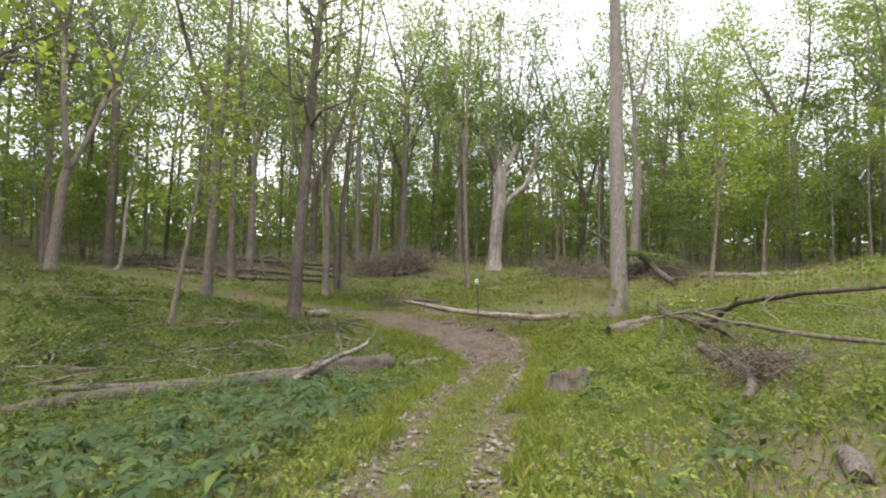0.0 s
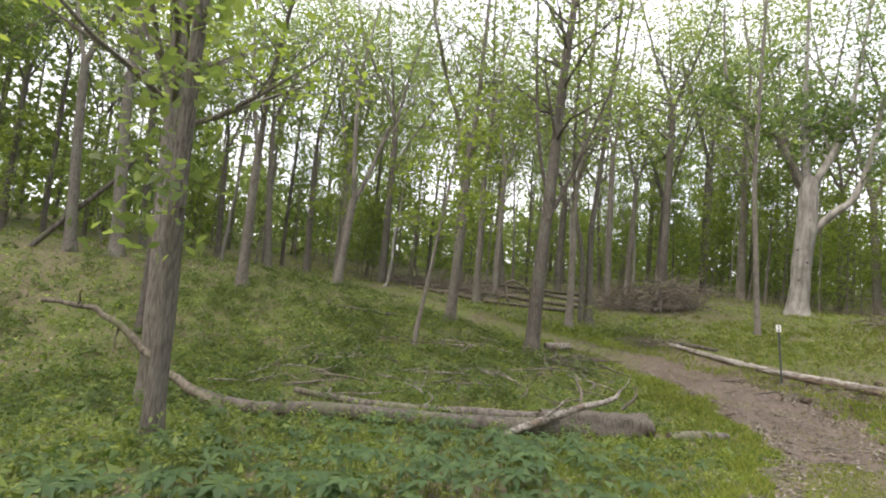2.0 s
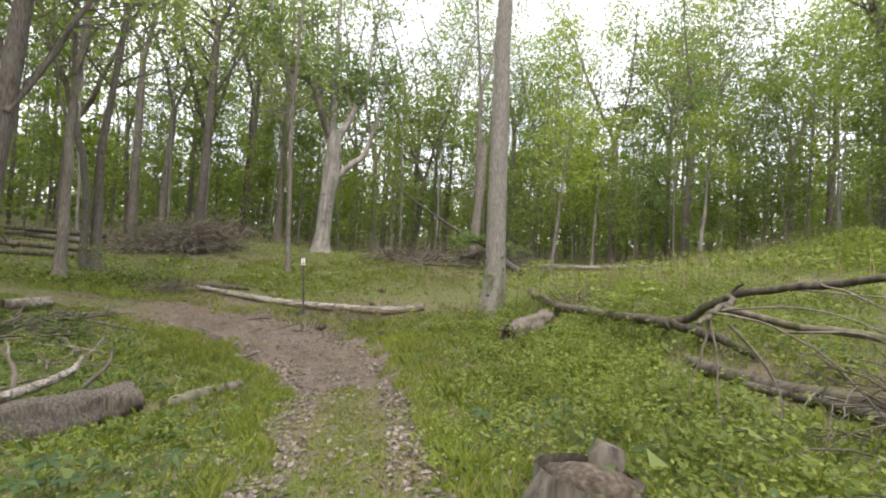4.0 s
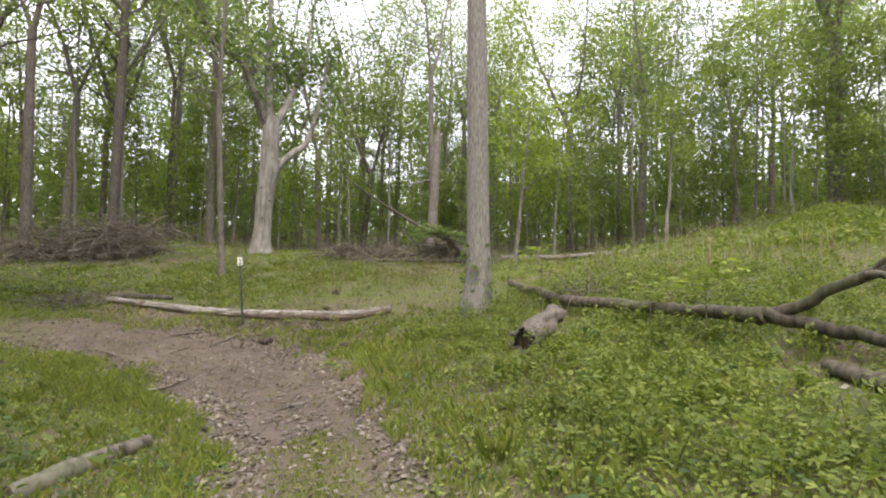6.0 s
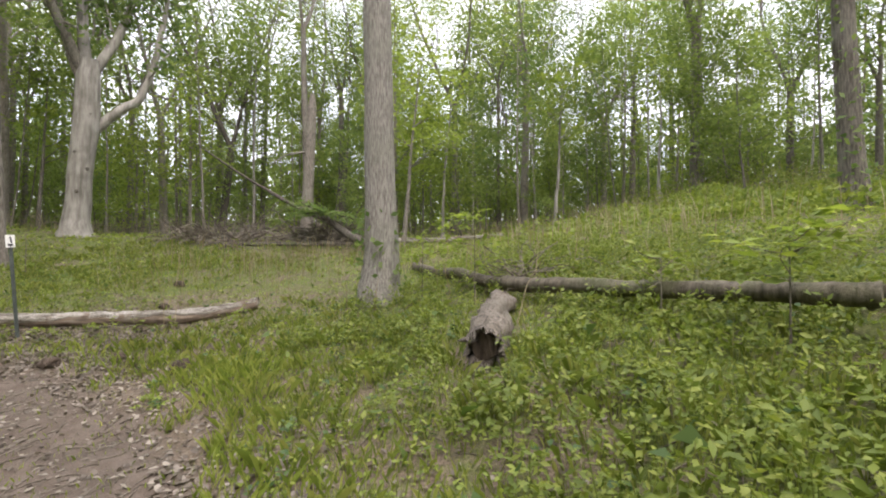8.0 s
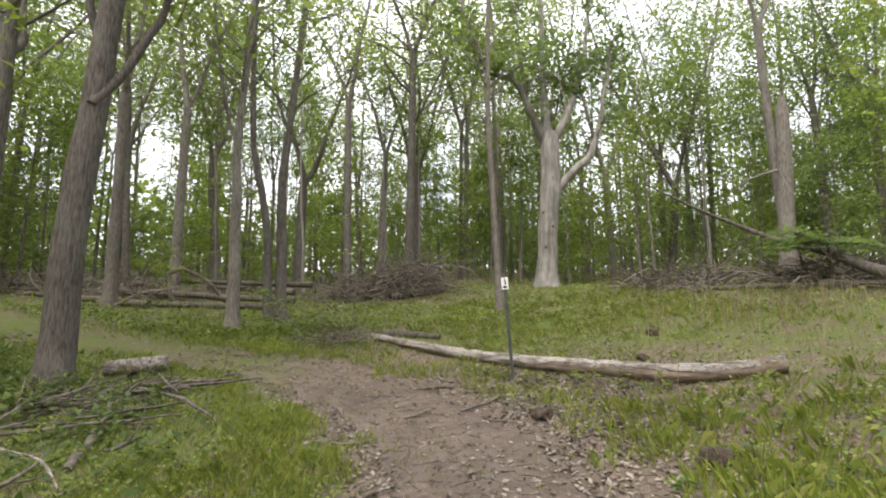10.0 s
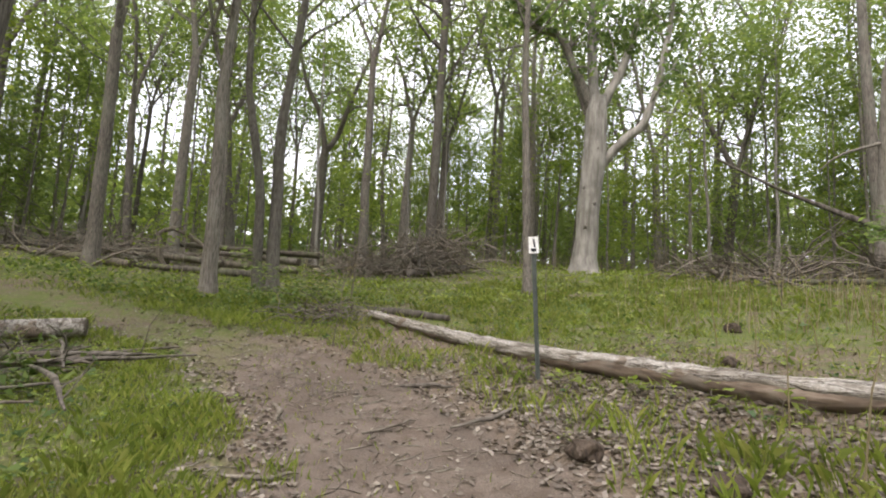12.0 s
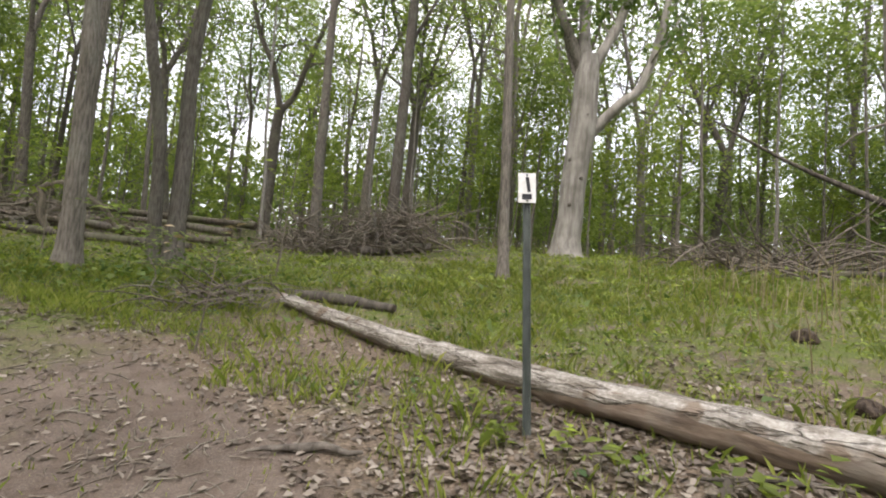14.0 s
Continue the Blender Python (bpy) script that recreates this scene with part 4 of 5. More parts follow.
branch(np.array([(-3.3, 9.7, -1.25), (-2.6, 10.4, -0.95), (-1.9, 11.3, -0.72), (-1.75, 11.6, -0.5)]), (0.06, 0.07, 0.05, 0.02), "bare pale stick leaning over the thick log", PEELING, 9, 7, 3, 1)
branch(np.array([(-2.5, 11.9, -1.1), (-2.6, 12.0, -0.7), (-2.75, 12.2, -0.45)]), (0.035, 0.03, 0.012), "upright broken stick behind the thick log", None, 7, 6, 1, 2)
branch(np.array([(-1.7, 11.5, -0.85), (-1.5, 11.6, -0.62), (-1.5, 11.7, -0.42)]), (0.03, 0.025, 0.01), "short broken stub standing on the thick log", None, 6, 6, 0, 3)
# sawn block and branch heap at the foot of the large tree
fallen_log(np.array([(-5.75, 19.75, -0.78), (-5.3, 20.1, -0.74), (-4.95, 20.35, -0.72)]), (0.13, 0.14, 0.14), PEELING, "short sawn grey log by the large tree", 7, 14)
for k in range(16):
    _r = np.random.default_rng(40 + k)
    _x, _y, _a = _r.uniform(-5.6, -3.7), _r.uniform(17.4, 20.0), _r.normal(0.75, 0.75)
    _l = _r.uniform(0.5, 1.3)
    _p = [(_x - _l * math.cos(_a), _y - _l * math.sin(_a)), (_x, _y), (_x + _l * math.cos(_a), _y + _l * math.sin(_a))]
    branch(lying(_p, 0.05, 1.0) + np.array((0, 0, _r.uniform(0, 0.14))), (0.02, _r.uniform(0.02, 0.045), 0.012), "brown stick in a heap under the large tree", (TWIG, DEADWOOD)[k % 2], 7, 6, 2, 50 + k)
branch(lying([(-3.2, 16.5), (-3.9, 17.8), (-4.2, 19.0)], 0.06, 1.0), (0.05, 0.065, 0.03), "bare pale branch lying at the path's edge", DEADWOOD, 9, 8, 2, 70)


# fallen tree with forked limbs on the bank
def fallen_tree():
    rng = stream()
    thing = new("fallen_tree")
    base = np.array((6.1, 12.0, 0.0))
    thing.location = base

    def piece(name, pts, radii, n, sides, mat=DARK_LIMB, owner=thing):
        g = Geo()
        line = smooth_line(np.array(pts) - base, n)
        rr = np.interp(np.linspace(0, len(radii) - 1, n), np.arange(len(radii)), radii)
        line[1:-1] += rng.normal(0, rr[1:-1, None] * 0.12 + 0.005, (n - 2, 3))
        line, rr = smooth_line(line, 2 * n), np.interp(np.linspace(0, n - 1, 2 * n), np.arange(n), rr)
        tube(g, line, rr, sides, 0.02, rng, lumps=0.3)
        return part(name, g, mat, owner)

    piece("trunk", [(8.1, 17.3, 0.3), (7.0, 14.9, 0.2), (6.3, 13.2, 0.16), (5.95, 11.4, 0.2), (5.45, 9.55, 0.26)], (0.1, 0.1, 0.095, 0.085, 0.08), 20, 12)
    upper = piece("limb", [(5.5, 9.65, 0.2), (5.45, 9.2, 0.42), (5.5, 8.7, 0.69), (5.55, 8.0, 0.86), (5.75, 7.1, 1.02), (6.1, 6.0, 1.15)], (0.065, 0.055, 0.05, 0.044, 0.036, 0.026), 16, 10)
    piece("limb", [(5.5, 8.75, 0.68), (4.8, 8.2, 0.64), (4.1, 7.8, 0.6), (3.6, 7.5, 0.56), (3.3, 7.35, 0.5)], (0.034, 0.03, 0.027, 0.024, 0.016), 14, 8)
    piece("limb", [(5.45, 9.5, 0.26), (5.45, 9.0, 0.2), (5.36, 8.6, 0.14), (5.25, 8.2, 0.06)], (0.07, 0.065, 0.055, 0.04), 9, 10)
    piece("limb", [(4.3, 7.9, 0.6), (4.6, 7.4, 0.5), (4.9, 6.9, 0.46), (5.3, 6.3, 0.42), (5.9, 5.5, 0.45)], (0.034, 0.034, 0.036, 0.034, 0.02), 12, 8)
    piece("stub", [(5.5, 8.72, 0.7), (5.47, 8.62, 0.8), (5.42, 8.5, 0.86)], (0.03, 0.022, 0.014), 5, 7, DARK_LIMB, upper)
    for pts in ([(3.6, 7.5, 0.57), (3.5, 7.35, 0.3), (3.35, 7.2, 0.0), (3.2, 7.05, -0.3)], [(3.62, 7.5, 0.56), (3.55, 7.5, 0.3), (3.5, 7.55, 0.05), (3.42, 7.5, -0.28)],
                [(3.6, 7.5, 0.58), (3.9, 7.1, 0.5), (4.0, 6.7, 0.2), (3.95, 6.4, -0.1)], [(3.9, 7.1, 0.48), (4.25, 6.7, 0.5), (4.3, 6.4, 0.25), (4.2, 6.2, 0.0)],
                [(3.7, 7.4, 0.5), (3.75, 7.1, 0.2), (3.7, 6.95, -0.1), (3.65, 6.85, -0.32)], [(4.1, 7.8, 0.58), (4.3, 7.2, 0.66), (4.55, 6.7, 0.5), (4.7, 6.5, 0.2)],
                [(5.6, 7.8, 0.9), (5.0, 7.2, 0.8), (4.8, 6.6, 0.6), (4.75, 6.2, 0.45)], [(5.55, 8.2, 0.82), (6.2, 7.4, 0.8), (6.6, 6.6, 0.7), (7.0, 5.8, 0.6)]):
        piece("twig", pts, (0.013, 0.01, 0.007, 0.003), 9, 5, TWIG)
    tagged(thing, "fallen tree on the bank with forked bare limbs", "fallen tree", "fallen wood")


fallen_tree()


def hollow_log():
    """A rotten log whose broken end stands open round a dark solid core."""
    rng = stream()
    thing = new("hollow_log")
    line = smooth_line([(5.85, 13.0, -0.02), (5.2, 12.55, -0.13), (4.3, 11.95, -0.27)], 22)
    base = line.mean(0)
    thing.location = base
    LOGS.append(line[:, :2])
    line = line - base
    body, core, shreds = Geo(), Geo(), Geo()
    tube(body, line, np.linspace(0.13, 0.165, 22), 22, 0.06, rng, caps=False, lumps=0.7)
    # solid core, coloured dark for the shade inside the hollow
    tube(core, line[[0, 6, 12, 18, 20]], (0.11, 0.08, 0.06, 0.1, 0.125), 14, 0.12, rng)
    way = unit(line[-1] - line[-2])
    for k in range(26):
        a = rng.uniform(0, 2 * np.pi)
        rim = np.cross(way, (0, 0, 1)) * math.cos(a) * 0.15 + np.array((0, 0, 1)) * math.sin(a) * 0.15
        p = line[-1] + rim - way * 0.12
        tube(shreds, [p, p + way * 0.12 + rim * 0.05, p + way * rng.uniform(0.14, 0.28) + rim * rng.uniform(-0.2, 0.5)], (0.03, 0.024, 0.006), 5, 0.3, rng)
    part("bark", body, ROTTEN, thing, "grey flaking rotten bark")
    part("hollow", core, SOIL, thing, "dark crumbling core painted as the hollow's shade")
    part("splinters", shreds, ROTTEN, thing, "ragged splinters round the broken end")
    tagged(thing, "short hollow rotten log with a broken dark end", "log", "fallen wood")


hollow_log()
fallen_log(lying([(4.9, 8.8), (4.7, 8.3), (4.5, 7.3), (4.6, 6.4)], 0.08, 0.9), (0.06, 0.08, 0.07, 0.05), DARK_LIMB, "dark limb lying among plants under the fallen tree", 10, 9)
fallen_log(lying([(3.3, 5.0), (3.9, 5.8), (4.4, 6.9), (4.5, 7.8)], 0.06, 0.9), (0.05, 0.06, 0.06, 0.045), DEADWOOD, "brown broken limb lying under bare twigs", 10, 8)
fallen_log(lying([(2.75, 3.0), (2.9, 3.2), (3.0, 3.4)], 0.08, 0.5), (0.06, 0.1, 0.06), ROTTEN, "pale rotten log end in the grass", 6, 10)


def brush_heap(x, y, count, reach, label, thick=0.012, high=0.35):
    """A heap of thin dead stems and straw."""
    rng, g = stream(), Geo()
    for _ in range(count):
        a = rng.uniform(0, 2 * np.pi)
        p = np.array((rng.normal(0, reach * 0.35), rng.normal(0, reach * 0.35), 0))
        p[2] = float(floor_at(x + p[0], y + p[1]) - floor_at(x, y)) + rng.uniform(0, high * 0.5)
        pts, rr = limb(rng, p, (math.cos(a), math.sin(a), rng.uniform(0.0, 0.9)), reach * rng.uniform(0.4, 1.0), thick * rng.uniform(0.5, 1.6), 0.5, 4, -0.7, 0.4)
        pts[:, 2] = np.maximum(pts[:, 2], floor_at(x + pts[:, 0], y + pts[:, 1]) - float(floor_at(x, y)))
        tube(g, pts, rr, 3, caps=False)
    thing = part("brush_heap", g, TWIG)
    thing.location = (x, y, float(floor_at(x, y)))
    return tagged(thing, label, "brush", kind="stuff")


brush_heap(4.1, 6.0, 240, 0.85, "tangled heap of brown roots and dead stems", 0.007, 0.7)
brush_heap(-4.9, 18.6, 130, 0.95, "jumbled heap of brown sticks and twigs under the large tree", 0.013, 0.25)
brush_heap(7.0, 13.6, 110, 0.9, "low heap of dead brown twigs beside the fallen tree", 0.013)
brush_heap(-2.9, 34.6, 420, 3.0, "big heap of dead brown branches under two trees", 0.03, 2.8)
brush_heap(-5.5, 34.0, 260, 2.6, "heap of grey dead branches at the wood's edge", 0.03, 0.7)
brush_heap(9.0, 31.0, 260, 3.0, "scattered grey dead branches at the wood's edge", 0.028, 0.5)
brush_heap(13.0, 29.5, 300, 2.8, "heap of dead branches beside the broken tree", 0.03, 0.8)
brush_heap(-14, 31, 300, 3.5, "low heap of grey-brown brush among trees", 0.03, 0.6)
brush_heap(-20, 33, 300, 4.0, "wide low spread of grey-brown brush", 0.03, 0.6)
brush_heap(-8.5, 17.8, 60, 1.2, "small scatter of dead twigs in low plants", 0.012, 0.15)
brush_heap(-2.6, 23.6, 130, 1.2, "dead twigs at the end of the pale log", 0.012, 0.35)
fallen_log(lying([(-1.3, 34.9), (-2.4, 33.8), (-3.4, 32.6)], 0.2, 0.8), (0.2, 0.21, 0.16), DEADWOOD, "grey log sticking out of a brush heap", 8, 12)
branch(np.array([(-3.0, 33.4, 0.8), (-3.05, 33.4, 1.5), (-3.15, 33.3, 1.9), (-3.1, 33.3, 2.5)]), (0.07, 0.065, 0.06, 0.03), "bare white upright stick before the brush heap", BARK_PALE, 8, 7, 1, 90)
# stacked and crossing trunks behind the slender trees
for k, (ax, ay, bx, by, up, rad) in enumerate(((-7.2, 29.3, -12.5, 27.6, 0.05, 0.13), (-7.0, 30.6, -13.5, 29.6, 0.2, 0.14), (-7.4, 31.4, -12.0, 32.6, 0.45, 0.15), (-6.8, 31.9, -14.5, 31.6, 0.75, 0.13),
                                               (-9.0, 29.0, -15.5, 31.5, 0.3, 0.11), (-11.0, 27.3, -17.5, 28.4, 0.05, 0.14), (-15.0, 30.2, -22.0, 31.0, 0.15, 0.14), (-13.5, 33.0, -19.0, 31.6, 0.2, 0.12))):
    _m = ((ax + bx) / 2, (ay + by) / 2)
    fallen_log(lying([(ax, ay), _m, (bx, by)], rad, 0.8) + np.array((0, 0, up)), (rad, rad * 0.9, rad * 0.6), (DEADWOOD, DARK_LIMB)[k % 2], "grey dead trunk in a loose stack at the wood's edge", 9, 9)
branch(np.array([(-10.6, 28.4, 0.3), (-11.1, 28.3, 1.6), (-10.2, 28.7, 1.7), (-9.2, 29.2, 0.6)]), (0.09, 0.09, 0.08, 0.06), "dark bowed branch arching over the stacked trunks", DARK_LIMB, 12, 8, 2, 91)
# long logs on the left slope
fallen_log(lying([(-12.4, 20.2), (-14.0, 19.4), (-15.9, 18.7)], 0.09, 0.8), (0.06, 0.09, 0.07), DEADWOOD, "long grey branch log on the far slope", 9, 8)
fallen_log(lying([(-7.9, 18.2), (-9.0, 17.5)], 0.07, 0.8), (0.07, 0.06), PEELING, "short pale green log in the herbs", 6, 8)
branch(np.array([(-11.9, 6.4, 0.05), (-10.75, 7.0, -0.1), (-9.6, 7.35, -0.75), (-8.6, 7.6, -1.2), (-7.5, 7.7, -1.55)]), (0.045, 0.06, 0.075, 0.085, 0.08), "dark curved bough fallen behind the shaggy tree", DARK_LIMB, 16, 9, 3, 92)
fallen_log(np.array([(-26.9, 11.01, 1.06), (-26.48, 12.3, 2.97), (-25.97, 13.84, 5.12), (-25.83, 14.29, 6.1)]), (0.13, 0.12, 0.1, 0.07), DEADWOOD, "dead trunk leaning slantwise among trees on the slope", 10, 9)
# trunk blown over beside the broken tree
fallen_log(np.array([(12.2, 24.6, 0.9), (12.4, 26.6, 1.4), (12.5, 29.0, 2.3), (11.6, 30.4, 3.0), (9.6, 31.4, 4.3), (7.6, 31.8, 5.6)]), (0.2, 0.18, 0.14, 0.1, 0.06, 0.02), DEADWOOD,
           "blown-over trunk propped on a brush heap", 18, 9)
fallen_log(lying([(14.2, 27.4), (11.6, 28.4), (8.6, 29.2)], 0.12, 1.2), (0.12, 0.1, 0.07), DEADWOOD, "pale dead log lying before the wood", 9, 9)
fallen_log(lying([(15.8, 28.6), (18.6, 26.8), (21.8, 24.4)], 0.14, 1.0), (0.15, 0.14, 0.1), PEELING, "long pale log at the back of the clearing", 9, 9)


# cut stump at the path's edge
def stump():
    rng = stream()
    thing = new("tree_stump")
    x, y = 1.95, 6.9
    thing.location = (x, y, float(floor_at(x, y)))
    body, top, chunk = Geo(), Geo(), Geo()
    tube(body, [(0, 0, -0.15), (0, 0, 0.0), (0, 0, 0.08), (0.01, 0, 0.19)], (0.44, 0.37, 0.31, 0.28), 22, 0.04, rng, caps=False, lumps=0.35)
    tube(top, [(0.01, 0, 0.14), (0.01, 0, 0.185), (0.02, 0.01, 0.21)], (0.265, 0.27, 0.17), 22, 0.09, rng)
    tube(chunk, [(0.18, 0.1, 0.12), (0.2, 0.12, 0.24), (0.22, 0.12, 0.3)], (0.12, 0.105, 0.08), 7, 0.2, rng)
    part("bark", body, DEADWOOD, thing, "crumbling dark bark")
    part("top", top, CUT, thing, "grey-brown weathered cut top")
    part("broken_chunk", chunk, DEADWOOD, thing, "dark broken chunk of wood")
    tagged(thing, "old sawn tree stump with crumbling bark at the path", "stump")


stump()


def clod(x, y, size):
    rng = stream()
    bm = bmesh.new()
    bmesh.ops.create_icosphere(bm, subdivisions=3, radius=size)
    for v in bm.verts:
        n = noise.noise(v.co * 9 / max(size * 7, 0.3) + Vector((x, y, 0)))
        v.co *= 1 + 0.45 * n
        v.co.z *= 0.75
    mesh = bpy.data.meshes.new("dirt_clod")
    bm.to_mesh(mesh)
    bm.free()
    mesh.materials.append(SOIL)
    ob = new("dirt_clod", mesh)
    ob.location = (x, y, float(floor_at(x, y)) + size * 0.35)
    return tagged(ob, "dark clod of upturned soil and roots", "clod", "clods of soil")


for cx, cy, cs in ((3.05, 15.95, 0.13), (1.9, 18.05, 0.12), (4.8, 22.85, 0.13), (2.62, 17.4, 0.1), (3.95, 20.8, 0.1), (11.5, 20.0, 0.16)):
    clod(cx, cy, cs)


# ---- trail sign ----
def sign_post():
    white = material("white_sign_board", lambda node, links: surface(node, links, ramp(node, links, noise_at(node, links, 30.0), [(0.3, (0.62, 0.62, 0.6)), (0.7, (0.78, 0.78, 0.76))]), 0.5))
    black = material("black_sign_print", lambda node, links: surface(node, links, (0.025, 0.025, 0.03), 0.5))
    steel = material("green_painted_steel", lambda node, links: surface(node, links, ramp(node, links, noise_at(node, links, 18.0, 4.0, (1, 1, 0.3)), [(0.35, (0.05, 0.06, 0.055)), (0.7, (0.1, 0.115, 0.105))]), 0.55, None, 0.2))
    thing = new("trail_sign")
    thing.matrix_basis = pose(1.62, 20.4, float(floor_at(1.64, 20.4)), -5, -3.6, 4)

    def bar(name, x0, x1, y0, y1, z0, z1, mat, owner, label="", tilt=0.0):
        bm = bmesh.new()
        bmesh.ops.create_cube(bm, size=1)
        for v in bm.verts:
            v.co = Vector(((x0 + x1) / 2 + v.co.x * (x1 - x0) + tilt * v.co.z, (y0 + y1) / 2 + v.co.y * (y1 - y0), (z0 + z1) / 2 + v.co.z * (z1 - z0)))
        bmesh.ops.bevel(bm, geom=bm.edges[:], offset=min(x1 - x0, y1 - y0, z1 - z0) * 0.2, segments=1, affect="EDGES")
        mesh = bpy.data.meshes.new(name)
        bm.to_mesh(mesh)
        bm.free()
        mesh.materials.append(mat)
        ob = new(name, mesh)
        ob.parent = owner
        return tagged(ob, label)

    post = bar("post", -0.026, 0.026, 0.0, 0.008, -0.3, 1.78, steel, thing, "green steel channel post")
    for s in (-1, 1):
        bar("flange", s * 0.022 - 0.006, s * 0.022 + 0.006, -0.02, -0.002, -0.3, 1.78, steel, post)
    board = bar("board", -0.063, 0.063, -0.03, -0.022, 1.58, 1.8, white, thing, "white printed board")
    bar("marking", -0.004, 0.02, -0.0335, -0.0308, 1.66, 1.77, black, board, "dark slanted printed mark", -0.014)
    bar("marking", -0.036, 0.034, -0.0335, -0.0308, 1.605, 1.645, black, board, "dark printed bar")
    for z in (1.595, 1.785):
        bar("bolt", -0.006, 0.006, -0.037, -0.031, z - 0.006, z + 0.006, steel, board)
    tagged(thing, "white trail marker sign on a green steel post", "sign")


sign_post()


# ---- saplings and a green bough ----
def sapling(x, y, high, spread, count, size, mat, label, lean=(0.0, 0.0)):
    rng = stream()
    thing = new("sapling")
    thing.location = (x, y, float(floor_at(x, y)))
    wood, crown = Geo(), Geo()
    line = np.array([(0, 0, -0.05), (lean[0] * 0.4, lean[1] * 0.4, high * 0.4), (lean[0], lean[1], high)])
    tube(wood, smooth_line(line, 7), np.linspace(0.006 + 0.005 * high, 0.003, 7), 6, 0.1, rng)
    ends, twigs = [line[2]], []
    for k in range(6):
        f = rng.uniform(0.4, 1.0)
        a = rng.uniform(0, 2 * np.pi)
        pts, rr = limb(rng, (lean[0] * f, lean[1] * f, high * f), (math.cos(a), math.sin(a), 0.3), spread * rng.uniform(0.6, 1.1), 0.006, 0.3, 3, 0.1, 0.4)
        twig = Geo()
        tube(twig, pts, rr, 4, caps=False)
        twigs.append(twig)
        ends += [pts[2], pts[3]]
    stem = part("stem", wood, TWIG, thing)
    for twig in twigs:
        part("twig", twig, TWIG, stem)
    if count:
        ends = np.array(ends)
        leaves(crown, rng, ends[rng.integers(0, len(ends), count)] + rng.normal(0, 1, (count, 3)) * (spread * 0.28, spread * 0.28, 0.05), size, 0.7)
        part("leaves", crown, mat, thing)
    return tagged(thing, label, "sapling", "saplings")


sapling(6.0, 13.6, 1.25, 0.5, 150, 0.085, LEAF_BRIGHT, "knee-high sapling with yellow-green leaves on the bank")
sapling(5.2, 10.0, 0.8, 0.35, 110, 0.09, HERB, "small leafy shoot beside the fallen tree")
sapling(5.6, 11.0, 0.6, 0.3, 90, 0.08, HERB, "small leafy shoot in front of the fallen tree")
sapling(6.2, 14.9, 1.0, 0.45, 120, 0.08, LEAF_BRIGHT, "low sapling with yellow-green leaves at the tall tree")
sapling(-3.2, 26.4, 3.6, 0.7, 40, 0.1, LEAF_BRIGHT, "thin bare sapling behind the pale log", (0.3, 0.0))
sapling(-1.6, 21.6, 1.3, 0.4, 24, 0.07, STRAW, "dry brown shoot at the path's edge", (0.1, 0.1))
sapling(-7.6, 25.4, 2.2, 1.2, 170, 0.12, LEAF_BRIGHT, "young maple-like sapling with layered leaves under the trees")
sapling(-5.0, 24.6, 0.9, 0.7, 150, 0.1, LEAF, "low leafy shrub at the path's bend")
sapling(-3.4, 24.2, 0.6, 0.8, 190, 0.09, HERB_SHADED, "dark low leafy shrub at the end of the pale log")
sapling(1.9, 26.0, 1.6, 0.2, 0, 0.1, LEAF, "thin dead sapling stem in the clearing")
sapling(6.8, 25.5, 1.4, 0.3, 0, 0.1, LEAF, "thin dead sapling stem in the dry grass")


for k in range(16):
    _r = np.random.default_rng(860 + k)
    _f = _r.uniform(0, 1)
    sapling(4.9 - 3.6 * _f - _r.uniform(0.15, 0.4), 18.1 + 3.0 * _f - _r.uniform(0.15, 0.5), _r.uniform(0.08, 0.2), 0.1, 9, 0.075, LEAF_BRIGHT, "small bright green seedling beside the pale log")


def green_bough():
    rng, g = stream(), Geo()
    thing = new("evergreen_bough")
    thing.location = (12.3, 28.2, float(floor_at(12.3, 28.2)))
    wood = Geo()
    for k in range(9):
        a = rng.uniform(0, 2 * np.pi)
        pts, rr = limb(rng, (0.0, 0.3, 1.6), (math.cos(a), math.sin(a) * 0.6, 0.05), rng.uniform(1.2, 2.6), 0.03, 0.25, 5, -0.25, 0.3)
        tube(wood, pts, rr, 5, caps=False)
        c = pts[rng.integers(1, 6, 130)] + rng.normal(0, 1, (130, 3)) * (0.32, 0.32, 0.08)
        leaves(g, rng, c, 0.13, 0.75, 0.1, 1.8)
    tube(wood, [(0, 0.2, -0.1), (0, 0.3, 1.6)], (0.05, 0.04), 6)
    part("branches", wood, DARK_LIMB, thing)
    part("needles", g, LEAF_DEEP, thing, "flat sprays of dark green needles")
    tagged(thing, "dark green evergreen bough over the blown-down trunk", "bough")


green_bough()


# loose sticks on the wooded slope and beside the path
for k in range(74):
    _r = np.random.default_rng(700 + k)
    _x, _y = (_r.uniform(-12, -2.6), _r.uniform(9.5, 19)) if k < 24 or k > 33 else (_r.uniform(-1.5, 3.2), _r.uniform(12.5, 20))
    _a, _l = _r.uniform(0, np.pi), _r.uniform(0.3, 1.1) * (1.0 if k < 24 or k > 33 else 0.45)
    _p = [(_x - _l * math.cos(_a), _y - _l * math.sin(_a)), (_x, _y), (_x + _l * math.cos(_a + 0.3), _y + _l * math.sin(_a + 0.3))]
    branch(lying(_p, 0.03, 1.2) + np.array((0, 0, 0.2 if k < 24 or k > 33 else 0.0)), (0.012, _r.uniform(0.016, 0.036), 0.008), "bare dead stick lying on the woodland floor", (TWIG, DEADWOOD, PEELING)[k % 3], 7, 5, 2 if k < 24 or k > 33 else 0, 720 + k)


# ---- undergrowth ----
WALK_X = np.array([p[0] for p in TRAIL[2:12]])
WALK_Y = np.array([p[1] for p in TRAIL[2:12]])


